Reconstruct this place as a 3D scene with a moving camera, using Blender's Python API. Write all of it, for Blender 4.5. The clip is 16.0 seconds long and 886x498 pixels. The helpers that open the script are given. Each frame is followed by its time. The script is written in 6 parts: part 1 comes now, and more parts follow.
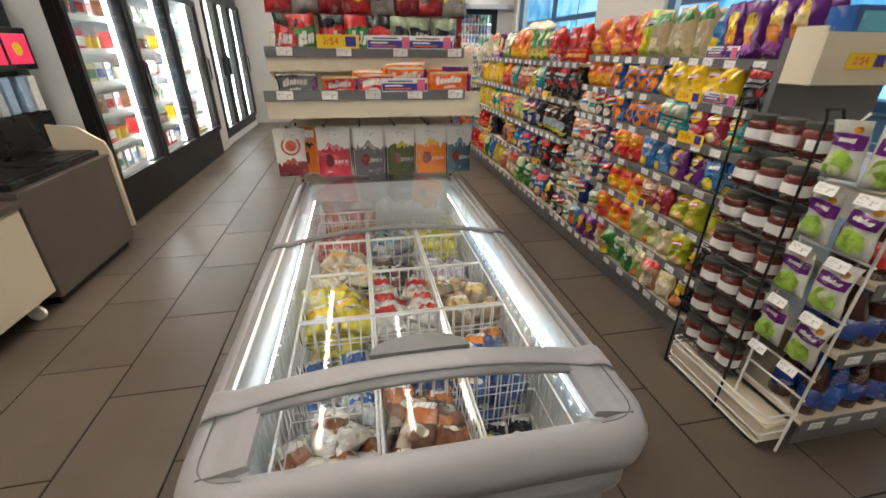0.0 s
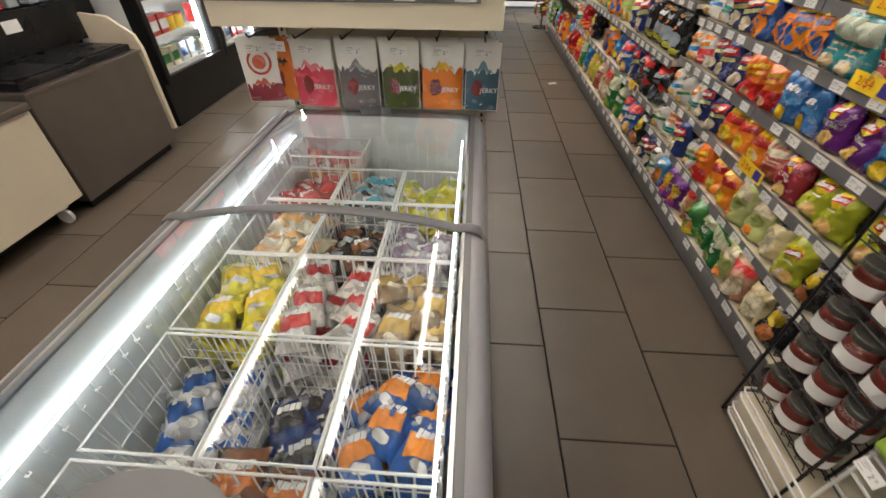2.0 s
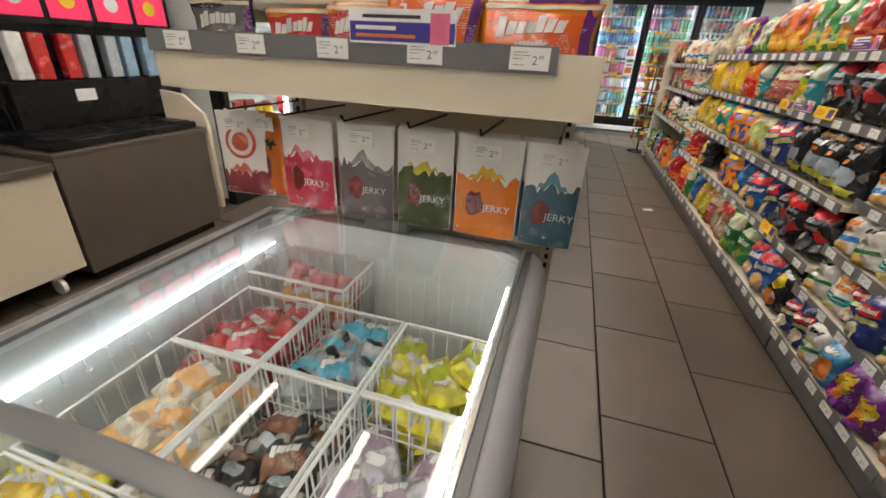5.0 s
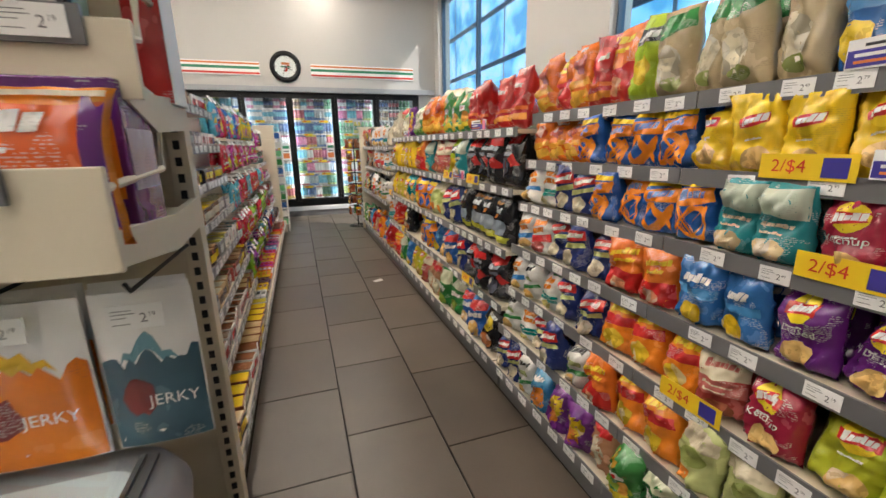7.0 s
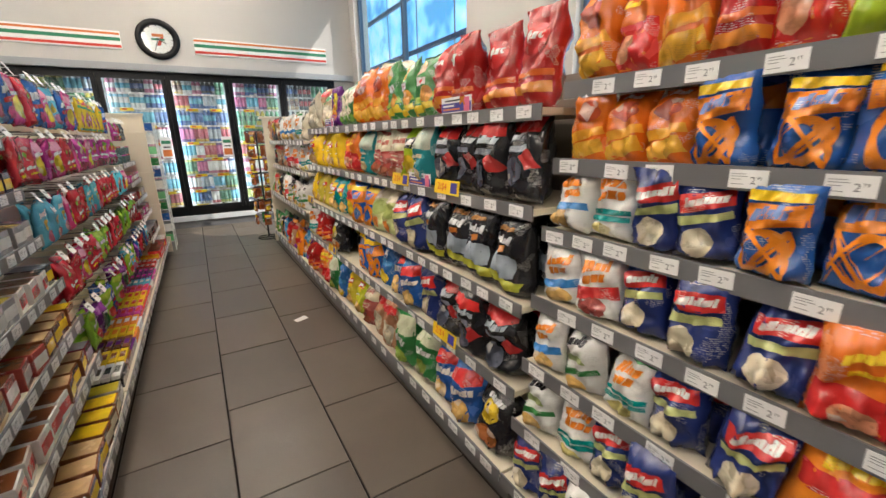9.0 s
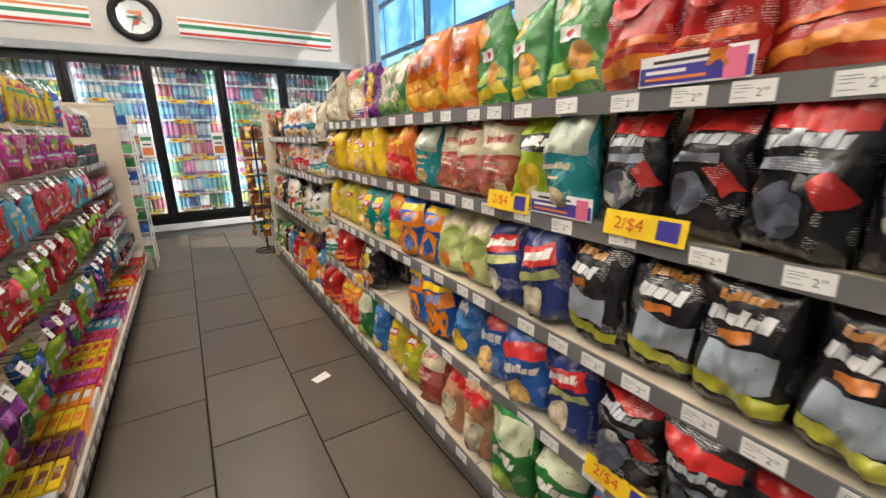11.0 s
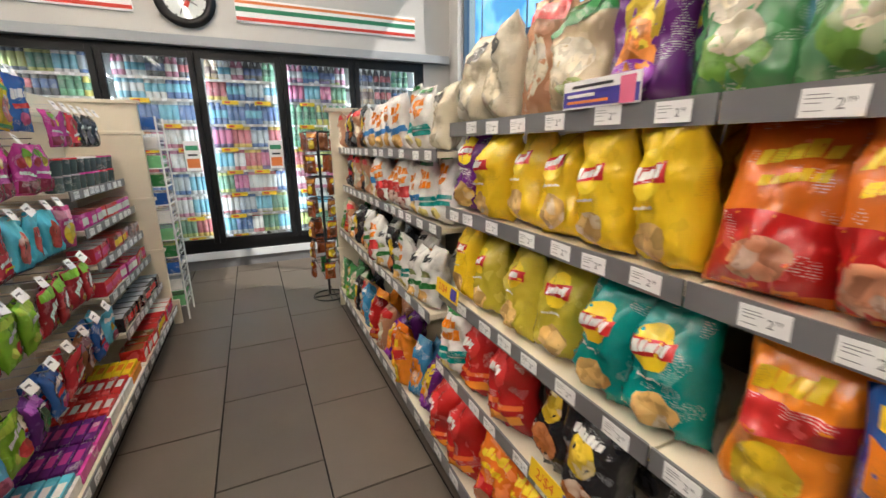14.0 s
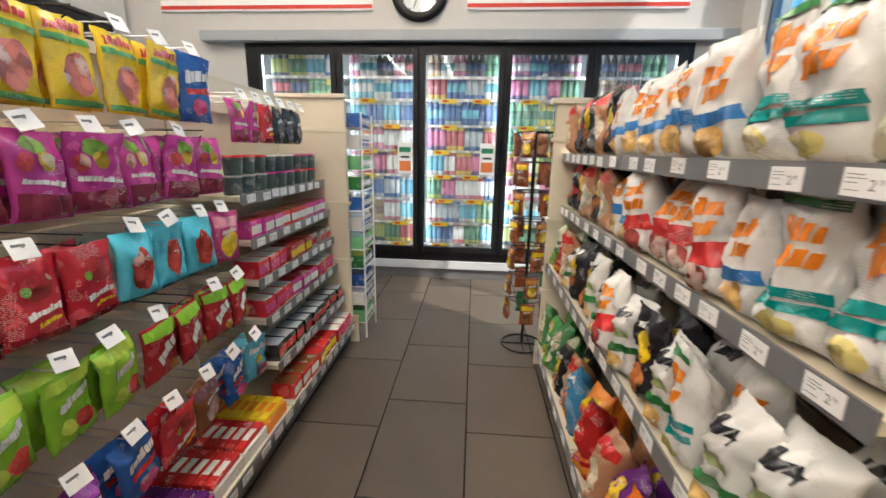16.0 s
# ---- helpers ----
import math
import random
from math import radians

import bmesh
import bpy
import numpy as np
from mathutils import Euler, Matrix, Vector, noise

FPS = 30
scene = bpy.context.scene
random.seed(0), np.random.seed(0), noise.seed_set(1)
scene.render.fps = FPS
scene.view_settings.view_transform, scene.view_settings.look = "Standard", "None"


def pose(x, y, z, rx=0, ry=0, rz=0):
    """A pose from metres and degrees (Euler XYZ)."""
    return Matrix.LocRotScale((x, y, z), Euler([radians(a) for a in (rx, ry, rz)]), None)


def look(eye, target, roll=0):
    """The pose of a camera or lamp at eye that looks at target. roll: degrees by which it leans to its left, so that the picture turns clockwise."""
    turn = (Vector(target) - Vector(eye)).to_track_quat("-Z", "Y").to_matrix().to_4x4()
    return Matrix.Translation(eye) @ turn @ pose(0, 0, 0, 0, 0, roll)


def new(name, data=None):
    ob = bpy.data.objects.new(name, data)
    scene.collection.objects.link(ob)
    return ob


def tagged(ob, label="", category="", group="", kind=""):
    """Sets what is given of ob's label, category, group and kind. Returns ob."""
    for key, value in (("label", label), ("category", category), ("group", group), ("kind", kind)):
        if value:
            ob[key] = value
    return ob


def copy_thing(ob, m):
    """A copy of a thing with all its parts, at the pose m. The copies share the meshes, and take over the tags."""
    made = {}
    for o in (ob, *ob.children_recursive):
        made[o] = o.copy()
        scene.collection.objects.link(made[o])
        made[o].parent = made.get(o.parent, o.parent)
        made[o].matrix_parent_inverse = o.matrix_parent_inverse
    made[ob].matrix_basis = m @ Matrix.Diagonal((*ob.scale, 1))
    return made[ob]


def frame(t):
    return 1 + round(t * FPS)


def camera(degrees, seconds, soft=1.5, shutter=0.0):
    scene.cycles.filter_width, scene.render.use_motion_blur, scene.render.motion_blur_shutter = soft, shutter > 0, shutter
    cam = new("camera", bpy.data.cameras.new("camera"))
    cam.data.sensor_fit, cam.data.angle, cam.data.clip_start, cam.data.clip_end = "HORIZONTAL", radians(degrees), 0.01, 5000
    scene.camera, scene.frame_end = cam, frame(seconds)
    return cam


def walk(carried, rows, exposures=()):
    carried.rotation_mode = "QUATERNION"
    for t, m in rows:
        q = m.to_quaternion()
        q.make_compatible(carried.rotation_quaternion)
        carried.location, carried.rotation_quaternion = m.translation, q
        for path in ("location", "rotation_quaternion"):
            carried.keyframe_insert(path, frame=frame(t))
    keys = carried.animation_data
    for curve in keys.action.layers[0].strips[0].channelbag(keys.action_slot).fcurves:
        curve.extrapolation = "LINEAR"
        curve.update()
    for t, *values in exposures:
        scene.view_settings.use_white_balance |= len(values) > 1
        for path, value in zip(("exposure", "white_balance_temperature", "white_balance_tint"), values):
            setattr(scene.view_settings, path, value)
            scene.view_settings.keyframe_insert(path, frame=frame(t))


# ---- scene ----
cam = camera(94.6, 16.0, shutter=0.25)
PATH = [
    (0, (0.38, 0.09, 1.564), (0.728, 1.853, 0.688), 0.6),
    (0.5, (0.487, 0.323, 1.554), (0.741, 1.975, 0.457), -0.2),
    (1, (0.638, 0.468, 1.566), (0.778, 2.049, 0.349), -0.7),
    (1.5, (0.802, 0.541, 1.563), (0.837, 2.103, 0.315), -0.6),
    (2, (0.886, 0.653, 1.564), (0.777, 2.2, 0.302), 0.1),
    (2.5, (0.925, 0.8, 1.573), (0.625, 2.325, 0.314), 0.7),
    (3, (0.929, 0.962, 1.522), (0.433, 2.413, 0.238), 1.6),
    (3.2, (0.931, 1.032, 1.492), (0.366, 2.451, 0.2), 2.3),
    (5.3, (0.95, 1.39, 1.37), (0.526, 3.193, 0.614), 2.2),
    (5.5, (0.991, 1.401, 1.372), (0.668, 3.253, 0.689), 1.7),
    (6, (1.104, 1.443, 1.383), (1.108, 3.365, 0.833), 0.4),
    (6.5, (1.178, 1.508, 1.395), (1.521, 3.414, 0.897), -0.5),
    (7, (1.175, 1.685, 1.394), (1.795, 3.521, 0.898), -0.9),
    (7.5, (1.179, 1.891, 1.403), (2.0, 3.637, 0.88), -1.1),
    (8, (1.219, 2.145, 1.383), (2.131, 3.847, 0.862), -0.9),
    (10.3, (1.378, 3.254, 1.381), (2.373, 4.901, 0.833), -1.1),
    (10.5, (1.371, 3.349, 1.381), (2.369, 4.992, 0.83), -1.0),
    (11, (1.359, 3.613, 1.385), (2.359, 5.259, 0.844), -0.9),
    (11.5, (1.376, 3.884, 1.388), (2.342, 5.557, 0.871), -1.4),
    (12, (1.417, 4.146, 1.406), (2.376, 5.823, 0.888), -1.5),
    (12.5, (1.42, 4.395, 1.404), (2.383, 6.073, 0.899), -1.4),
    (13.5, (1.493, 4.963, 1.404), (2.367, 6.692, 0.907), -1.0),
    (14, (1.548, 5.217, 1.401), (2.337, 6.985, 0.903), -0.6),
    (14.5, (1.561, 5.492, 1.407), (2.181, 7.334, 0.934), -0.5),
    (15, (1.611, 5.732, 1.4), (2.012, 7.631, 0.916), -0.3),
    (15.5, (1.688, 5.985, 1.407), (1.82, 7.922, 0.929), 0.2),
    (16, (1.686, 6.208, 1.388), (1.533, 8.146, 0.917), 1.1),
]
walk(cam, [(t, look(eye, target, roll)) for t, eye, target, roll in PATH],
     [(0, -0.27), (3, -0.24), (5.3, -0.24), (8.2, -0.2), (10.5, -0.08), (12.5, -0.12), (13.5, -0.18), (14.8, -0.13), (16, -0.06)])

# ---- world, sun, lights ----
world = bpy.data.worlds.new("World")
scene.world = world
world.use_nodes = True
sky = world.node_tree.nodes.new("ShaderNodeTexSky")
sky.sky_type = "NISHITA"
sky.sun_disc = False
sky.sun_elevation, sky.sun_rotation = radians(48), radians(125)
world.node_tree.links.new(sky.outputs[0], world.node_tree.nodes["Background"].inputs[0])
world.node_tree.nodes["Background"].inputs[1].default_value = 0.15
sun = new("sun", bpy.data.lights.new("sun", "SUN"))
sun.data.energy, sun.data.angle, sun.data.color = 5.0, radians(0.6), (1.0, 0.95, 0.88)
sun.matrix_world = look((8.0, 5.5, 8.0), (1.9, 9.8, 0.0))
scene.view_settings.exposure = 0.0


# ---- materials ----
def nodes_of(name):
    m = bpy.data.materials.new(name)
    m.use_nodes = True
    nt = m.node_tree
    return m, nt, nt.nodes["Principled BSDF"]


def mat(name, col, rough=0.5, metal=0.0, var=0.10, scale=6.0, bump=0.04, bscale=80.0, rand=0.0, coat=0.0):
    """A plain surface with colour drift, fine grain and uneven gloss."""
    m, nt, b = nodes_of(name)
    N, L = nt.nodes.new, nt.links.new
    tc = N("ShaderNodeTexCoord")
    n1 = N("ShaderNodeTexNoise")
    n1.inputs["Scale"].default_value, n1.inputs["Detail"].default_value = scale, 4
    n2 = N("ShaderNodeTexNoise")
    n2.inputs["Scale"].default_value, n2.inputs["Detail"].default_value = bscale, 3
    src = tc.outputs["Object"]
    if rand:
        oi, sh, mu = N("ShaderNodeObjectInfo"), N("ShaderNodeVectorMath"), N("ShaderNodeMath")
        mu.operation, mu.inputs[1].default_value = "MULTIPLY", 40.0
        L(oi.outputs["Random"], mu.inputs[0])
        L(src, sh.inputs[0])
        L(mu.outputs[0], sh.inputs[1])
        src = sh.outputs[0]
    L(src, n1.inputs["Vector"])
    L(src, n2.inputs["Vector"])
    mix = N("ShaderNodeMix")
    mix.data_type = "RGBA"
    mix.inputs["A"].default_value = (*[c * (1 - var) for c in col], 1)
    mix.inputs["B"].default_value = (*[min(1, c * (1 + var)) for c in col], 1)
    L(n1.outputs["Fac"], mix.inputs["Factor"])
    out = mix.outputs["Result"]
    if rand:
        hsv, mr = N("ShaderNodeHueSaturation"), N("ShaderNodeMapRange")
        mr.inputs["To Min"].default_value, mr.inputs["To Max"].default_value = 1 - rand, 1 + rand
        L(oi.outputs["Random"], mr.inputs["Value"])
        L(mr.outputs["Result"], hsv.inputs["Value"])
        L(out, hsv.inputs["Color"])
        out = hsv.outputs["Color"]
    L(out, b.inputs["Base Color"])
    rr = N("ShaderNodeMapRange")
    rr.inputs["To Min"].default_value, rr.inputs["To Max"].default_value = max(0.02, rough - 0.08), min(1, rough + 0.08)
    L(n1.outputs["Fac"], rr.inputs["Value"])
    L(rr.outputs["Result"], b.inputs["Roughness"])
    b.inputs["Metallic"].default_value = metal
    b.inputs["Coat Weight"].default_value = coat
    if max(col) < 0.03:
        b.inputs["Specular IOR Level"].default_value = 0.25
    if bump:
        bp = N("ShaderNodeBump")
        bp.inputs["Strength"].default_value, bp.inputs["Distance"].default_value = bump * 4, 0.002
        L(n2.outputs["Fac"], bp.inputs["Height"])
        L(bp.outputs["Normal"], b.inputs["Normal"])
    return m


def film(name, col, rough=0.2, pic=False):
    """Printed plastic film: creased, glossy, with fine print."""
    m, nt, b = nodes_of(name)
    N, L = nt.nodes.new, nt.links.new

    def calc(op, x, y=None, clamp=False):
        n = N("ShaderNodeMath")
        n.operation, n.use_clamp = op, clamp
        for i, q in enumerate((x, y)):
            if q is not None:
                if isinstance(q, (int, float)):
                    n.inputs[i].default_value = q
                else:
                    L(q, n.inputs[i])
        return n.outputs[0]

    def blend(fac, x, y):
        n = N("ShaderNodeMix")
        n.data_type = "RGBA"
        for key, q in (("Factor", fac), ("A", x), ("B", y)):
            if isinstance(q, tuple):
                n.inputs[key].default_value = (*q, 1)
            else:
                L(q, n.inputs[key])
        return n.outputs["Result"]

    def cloud(scale, detail=2, kind="FBM"):
        n = N("ShaderNodeTexNoise")
        n.noise_type = kind
        n.inputs["Scale"].default_value, n.inputs["Detail"].default_value = scale, detail
        L(at, n.inputs["Vector"])
        return n.outputs["Fac"]

    tc, oi, add, sep = N("ShaderNodeTexCoord"), N("ShaderNodeObjectInfo"), N("ShaderNodeVectorMath"), N("ShaderNodeSeparateXYZ")
    L(tc.outputs["Object"], add.inputs[0])
    L(calc("MULTIPLY", oi.outputs["Random"], 3.0), add.inputs[1])
    at = add.outputs[0]
    L(at, sep.inputs[0])
    n1, n2 = cloud(11, 3), cloud(30, 2)
    out = blend(n1, tuple(c * 0.66 for c in col), tuple(min(1, c * 1.22) for c in col))
    light = 0.3 * col[0] + 0.6 * col[1] + 0.1 * col[2]
    if pic:
        vo = N("ShaderNodeTexVoronoi")
        vo.inputs["Scale"].default_value = 26.0
        L(at, vo.inputs["Vector"])
        tone = N("ShaderNodeSeparateColor")
        L(vo.outputs["Color"], tone.inputs[0])
        out = blend(calc("MULTIPLY", tone.outputs[0], 0.6), out, tuple(min(1, c * 1.3 + 0.10 * min(1, light * 3)) for c in col))
        out = blend(calc("MULTIPLY", calc("GREATER_THAN", tone.outputs[1], 0.74), 0.75), out, tuple(c * 0.35 for c in col))
        out = blend(calc("MULTIPLY", calc("GREATER_THAN", tone.outputs[2], 0.84), 0.6), out, (0.74, 0.70, 0.60))
        out = blend(calc("MULTIPLY", calc("GREATER_THAN", cloud(48, 2), 0.60), 0.45), out, tuple(c * 0.45 for c in col))
        out = blend(calc("MULTIPLY", calc("POWER", vo.outputs["Distance"], 2.0), 1.0, True), out, tuple(c * 0.5 for c in col))
    else:
        # small print in short lines, here and there
        line = calc("GREATER_THAN", calc("FRACT", calc("MULTIPLY", sep.outputs[2], 210.0)), 0.55)
        word = calc("GREATER_THAN", cloud(240, 1), 0.48)
        block = calc("GREATER_THAN", cloud(15, 1), 0.6)
        fac = calc("MULTIPLY", calc("MULTIPLY", line, word), calc("MULTIPLY", block, 0.5 if light < 0.35 else 0.2))
        out = blend(fac, out, (0.75, 0.74, 0.70) if light < 0.35 else (0.08, 0.06, 0.07))
        patch = calc("GREATER_THAN", cloud(17, 2), 0.63)
        out = blend(calc("MULTIPLY", patch, 0.45 if light < 0.35 else 0.25), out, tuple(min(1, c * 1.5 + 0.12 * min(1, light * 6)) for c in col) if light < 0.5 else tuple(c * 0.55 for c in col))
    L(out, b.inputs["Base Color"])
    b.inputs["Roughness"].default_value = rough
    b.inputs["Coat Weight"].default_value = 0.3
    b.inputs["Coat Roughness"].default_value = 0.1
    bp = N("ShaderNodeBump")
    bp.inputs["Strength"].default_value, bp.inputs["Distance"].default_value = 0.7, 0.013
    L(calc("ADD", cloud(7, 2, "RIDGED_MULTIFRACTAL"), calc("MULTIPLY", n1, 0.8)), bp.inputs["Height"])
    L(bp.outputs["Normal"], b.inputs["Normal"])
    return m


def glow(name, col, strength):
    m, nt, b = nodes_of(name)
    b.inputs["Base Color"].default_value = (*col, 1)
    b.inputs["Emission Color"].default_value = (*col, 1)
    b.inputs["Emission Strength"].default_value = strength
    return m


def glass(name, tint=(0.96, 0.98, 0.98), gloss=1.0, rough=0.02):
    """A clear pane: see-through, with mirror gloss that grows at a slant."""
    m, nt, b = nodes_of(name)
    N, L = nt.nodes.new, nt.links.new
    tr, gl, mx, fr = N("ShaderNodeBsdfTransparent"), N("ShaderNodeBsdfGlossy"), N("ShaderNodeMixShader"), N("ShaderNodeLayerWeight")
    pw, mu = N("ShaderNodeMath"), N("ShaderNodeMath")
    tr.inputs[0].default_value = (*tint, 1)
    gl.inputs["Roughness"].default_value = rough
    pw.operation, pw.inputs[1].default_value = "POWER", 4.0
    mu.operation, mu.inputs[1].default_value, mu.inputs[2].default_value = "MULTIPLY_ADD", 0.75 * gloss, 0.035 * gloss
    L(fr.outputs["Facing"], pw.inputs[0])
    L(pw.outputs[0], mu.inputs[0])
    L(mu.outputs[0], mx.inputs[0])
    L(tr.outputs[0], mx.inputs[1])
    L(gl.outputs[0], mx.inputs[2])
    L(mx.outputs[0], nt.nodes["Material Output"].inputs[0])
    return m


M = {
    "tile": mat("floor_tile", (0.105, 0.084, 0.066), 0.33, var=0.26, scale=3.0, bump=0.06, bscale=140, rand=0.14),
    "grout": mat("grout", (0.016, 0.014, 0.013), 0.9, var=0.3, scale=20),
    "wall": mat("white_wall", (0.53, 0.515, 0.49), 0.6, var=0.04, scale=1.2, bump=0.02, bscale=220),
    "soffit": mat("grey_soffit", (0.33, 0.35, 0.37), 0.5, var=0.06),
    "base": mat("pale_base", (0.62, 0.64, 0.66), 0.5, var=0.10, scale=4),
    "ceil": mat("ceiling_paint", (0.62, 0.61, 0.59), 0.8, var=0.05),
    "black": mat("black_metal", (0.012, 0.012, 0.013), 0.32, var=0.3, bump=0.02),
    "blackp": mat("black_plastic", (0.010, 0.010, 0.011), 0.28, var=0.3, bump=0.02),
    "cream": mat("cream_steel", (0.70, 0.63, 0.49), 0.45, var=0.07, scale=3, bump=0.02),
    "strip": mat("grey_label_strip", (0.155, 0.155, 0.16), 0.35, var=0.12, bump=0.02),
    "taupe": mat("taupe_back_panel", (0.15, 0.125, 0.10), 0.5, var=0.10, scale=4),
    "card": mat("white_card", (0.88, 0.88, 0.87), 0.5, var=0.04, bump=0.01),
    "pouch": mat("white_pouch_film", (0.88, 0.87, 0.85), 0.38, var=0.05, scale=14, bump=0.05, bscale=40),
    "tagink": mat("grey_tag_print", (0.16, 0.16, 0.17), 0.5, var=0.2),
    "ink": mat("black_ink", (0.03, 0.03, 0.035), 0.5),
    "wire": mat("white_wire", (0.78, 0.78, 0.76), 0.35, var=0.05, bump=0.0),
    "chrome": mat("steel_wire", (0.62, 0.61, 0.60), 0.3, metal=0.9, var=0.1, bump=0.0),
    "steel": mat("brushed_steel", (0.21, 0.185, 0.17), 0.36, metal=0.8, var=0.14, scale=5, bump=0.03, bscale=300),
    "rim": mat("grey_freezer_plastic", (0.31, 0.305, 0.32), 0.34, var=0.10, scale=4, bump=0.02),
    "rimd": mat("dark_freezer_plastic", (0.15, 0.152, 0.158), 0.36, var=0.10, scale=4, bump=0.02),
    "inner": mat("white_liner", (0.74, 0.77, 0.78), 0.4, var=0.05, scale=5, bump=0.02),
    "led": glow("white_led", (0.92, 0.97, 1.0), 15.0),
    "coolled": glow("cooler_led", (0.84, 0.93, 1.0), 22.0),
    "fridgeled": glow("fridge_led", (0.95, 0.98, 1.0), 28.0),
    "tube": glow("ceiling_tube", (1.0, 0.900, 0.785), 34.0),
    "pane": glass("door_glass", gloss=0.9),
    "lid": glass("lid_glass", tint=(0.93, 0.96, 0.96), gloss=1.7, rough=0.04),
    "window": glass("window_glass", tint=(0.80, 0.93, 1.0)),
    "yellow": mat("yellow_card", (0.85, 0.58, 0.02), 0.45, var=0.05, bump=0.01),
    "redprint": mat("red_print", (0.62, 0.04, 0.02), 0.5, var=0.05, bump=0.01),
    "greenprint": mat("green_print", (0.02, 0.22, 0.11), 0.5, var=0.05, bump=0.01),
    "orangeprint": mat("orange_print", (0.72, 0.20, 0.05), 0.5, var=0.05, bump=0.01),
    "bluecard": mat("blue_card", (0.05, 0.04, 0.30), 0.45, var=0.05, bump=0.01),
    "pinkcard": mat("pink_card", (0.75, 0.16, 0.28), 0.45, var=0.05, bump=0.01),
    "screen": glow("pink_screen", (0.75, 0.03, 0.10), 0.6),
    "dark": mat("dark_cavity", (0.02, 0.02, 0.022), 0.6),

    "mull": mat("facade_mullion", (0.05, 0.10, 0.17), 0.4),
    "stone": mat("pale_stone", (0.52, 0.53, 0.54), 0.7, var=0.12, scale=1),
    "street": mat("asphalt", (0.05, 0.05, 0.052), 0.85, var=0.25, scale=1.5),
}


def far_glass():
    """The glass front across the street: sky-blue panes with pale patches, daylight put in as their own glow."""
    m, nt, b = nodes_of("glowing_glass_front")
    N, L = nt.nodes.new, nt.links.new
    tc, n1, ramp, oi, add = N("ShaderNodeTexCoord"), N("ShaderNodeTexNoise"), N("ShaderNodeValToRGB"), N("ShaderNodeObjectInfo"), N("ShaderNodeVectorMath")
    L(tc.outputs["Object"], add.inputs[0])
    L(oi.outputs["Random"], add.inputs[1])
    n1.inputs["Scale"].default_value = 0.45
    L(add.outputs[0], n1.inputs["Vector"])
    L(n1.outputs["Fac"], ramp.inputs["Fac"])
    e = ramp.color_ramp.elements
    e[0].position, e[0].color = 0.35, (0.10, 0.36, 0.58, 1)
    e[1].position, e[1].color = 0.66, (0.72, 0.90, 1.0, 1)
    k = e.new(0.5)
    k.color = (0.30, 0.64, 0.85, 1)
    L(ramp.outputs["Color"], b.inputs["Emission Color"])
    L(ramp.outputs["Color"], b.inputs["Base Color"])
    # panes are no lamps: emission stands in for the daylight they reflect
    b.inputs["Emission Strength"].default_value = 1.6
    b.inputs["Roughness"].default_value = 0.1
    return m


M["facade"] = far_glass()


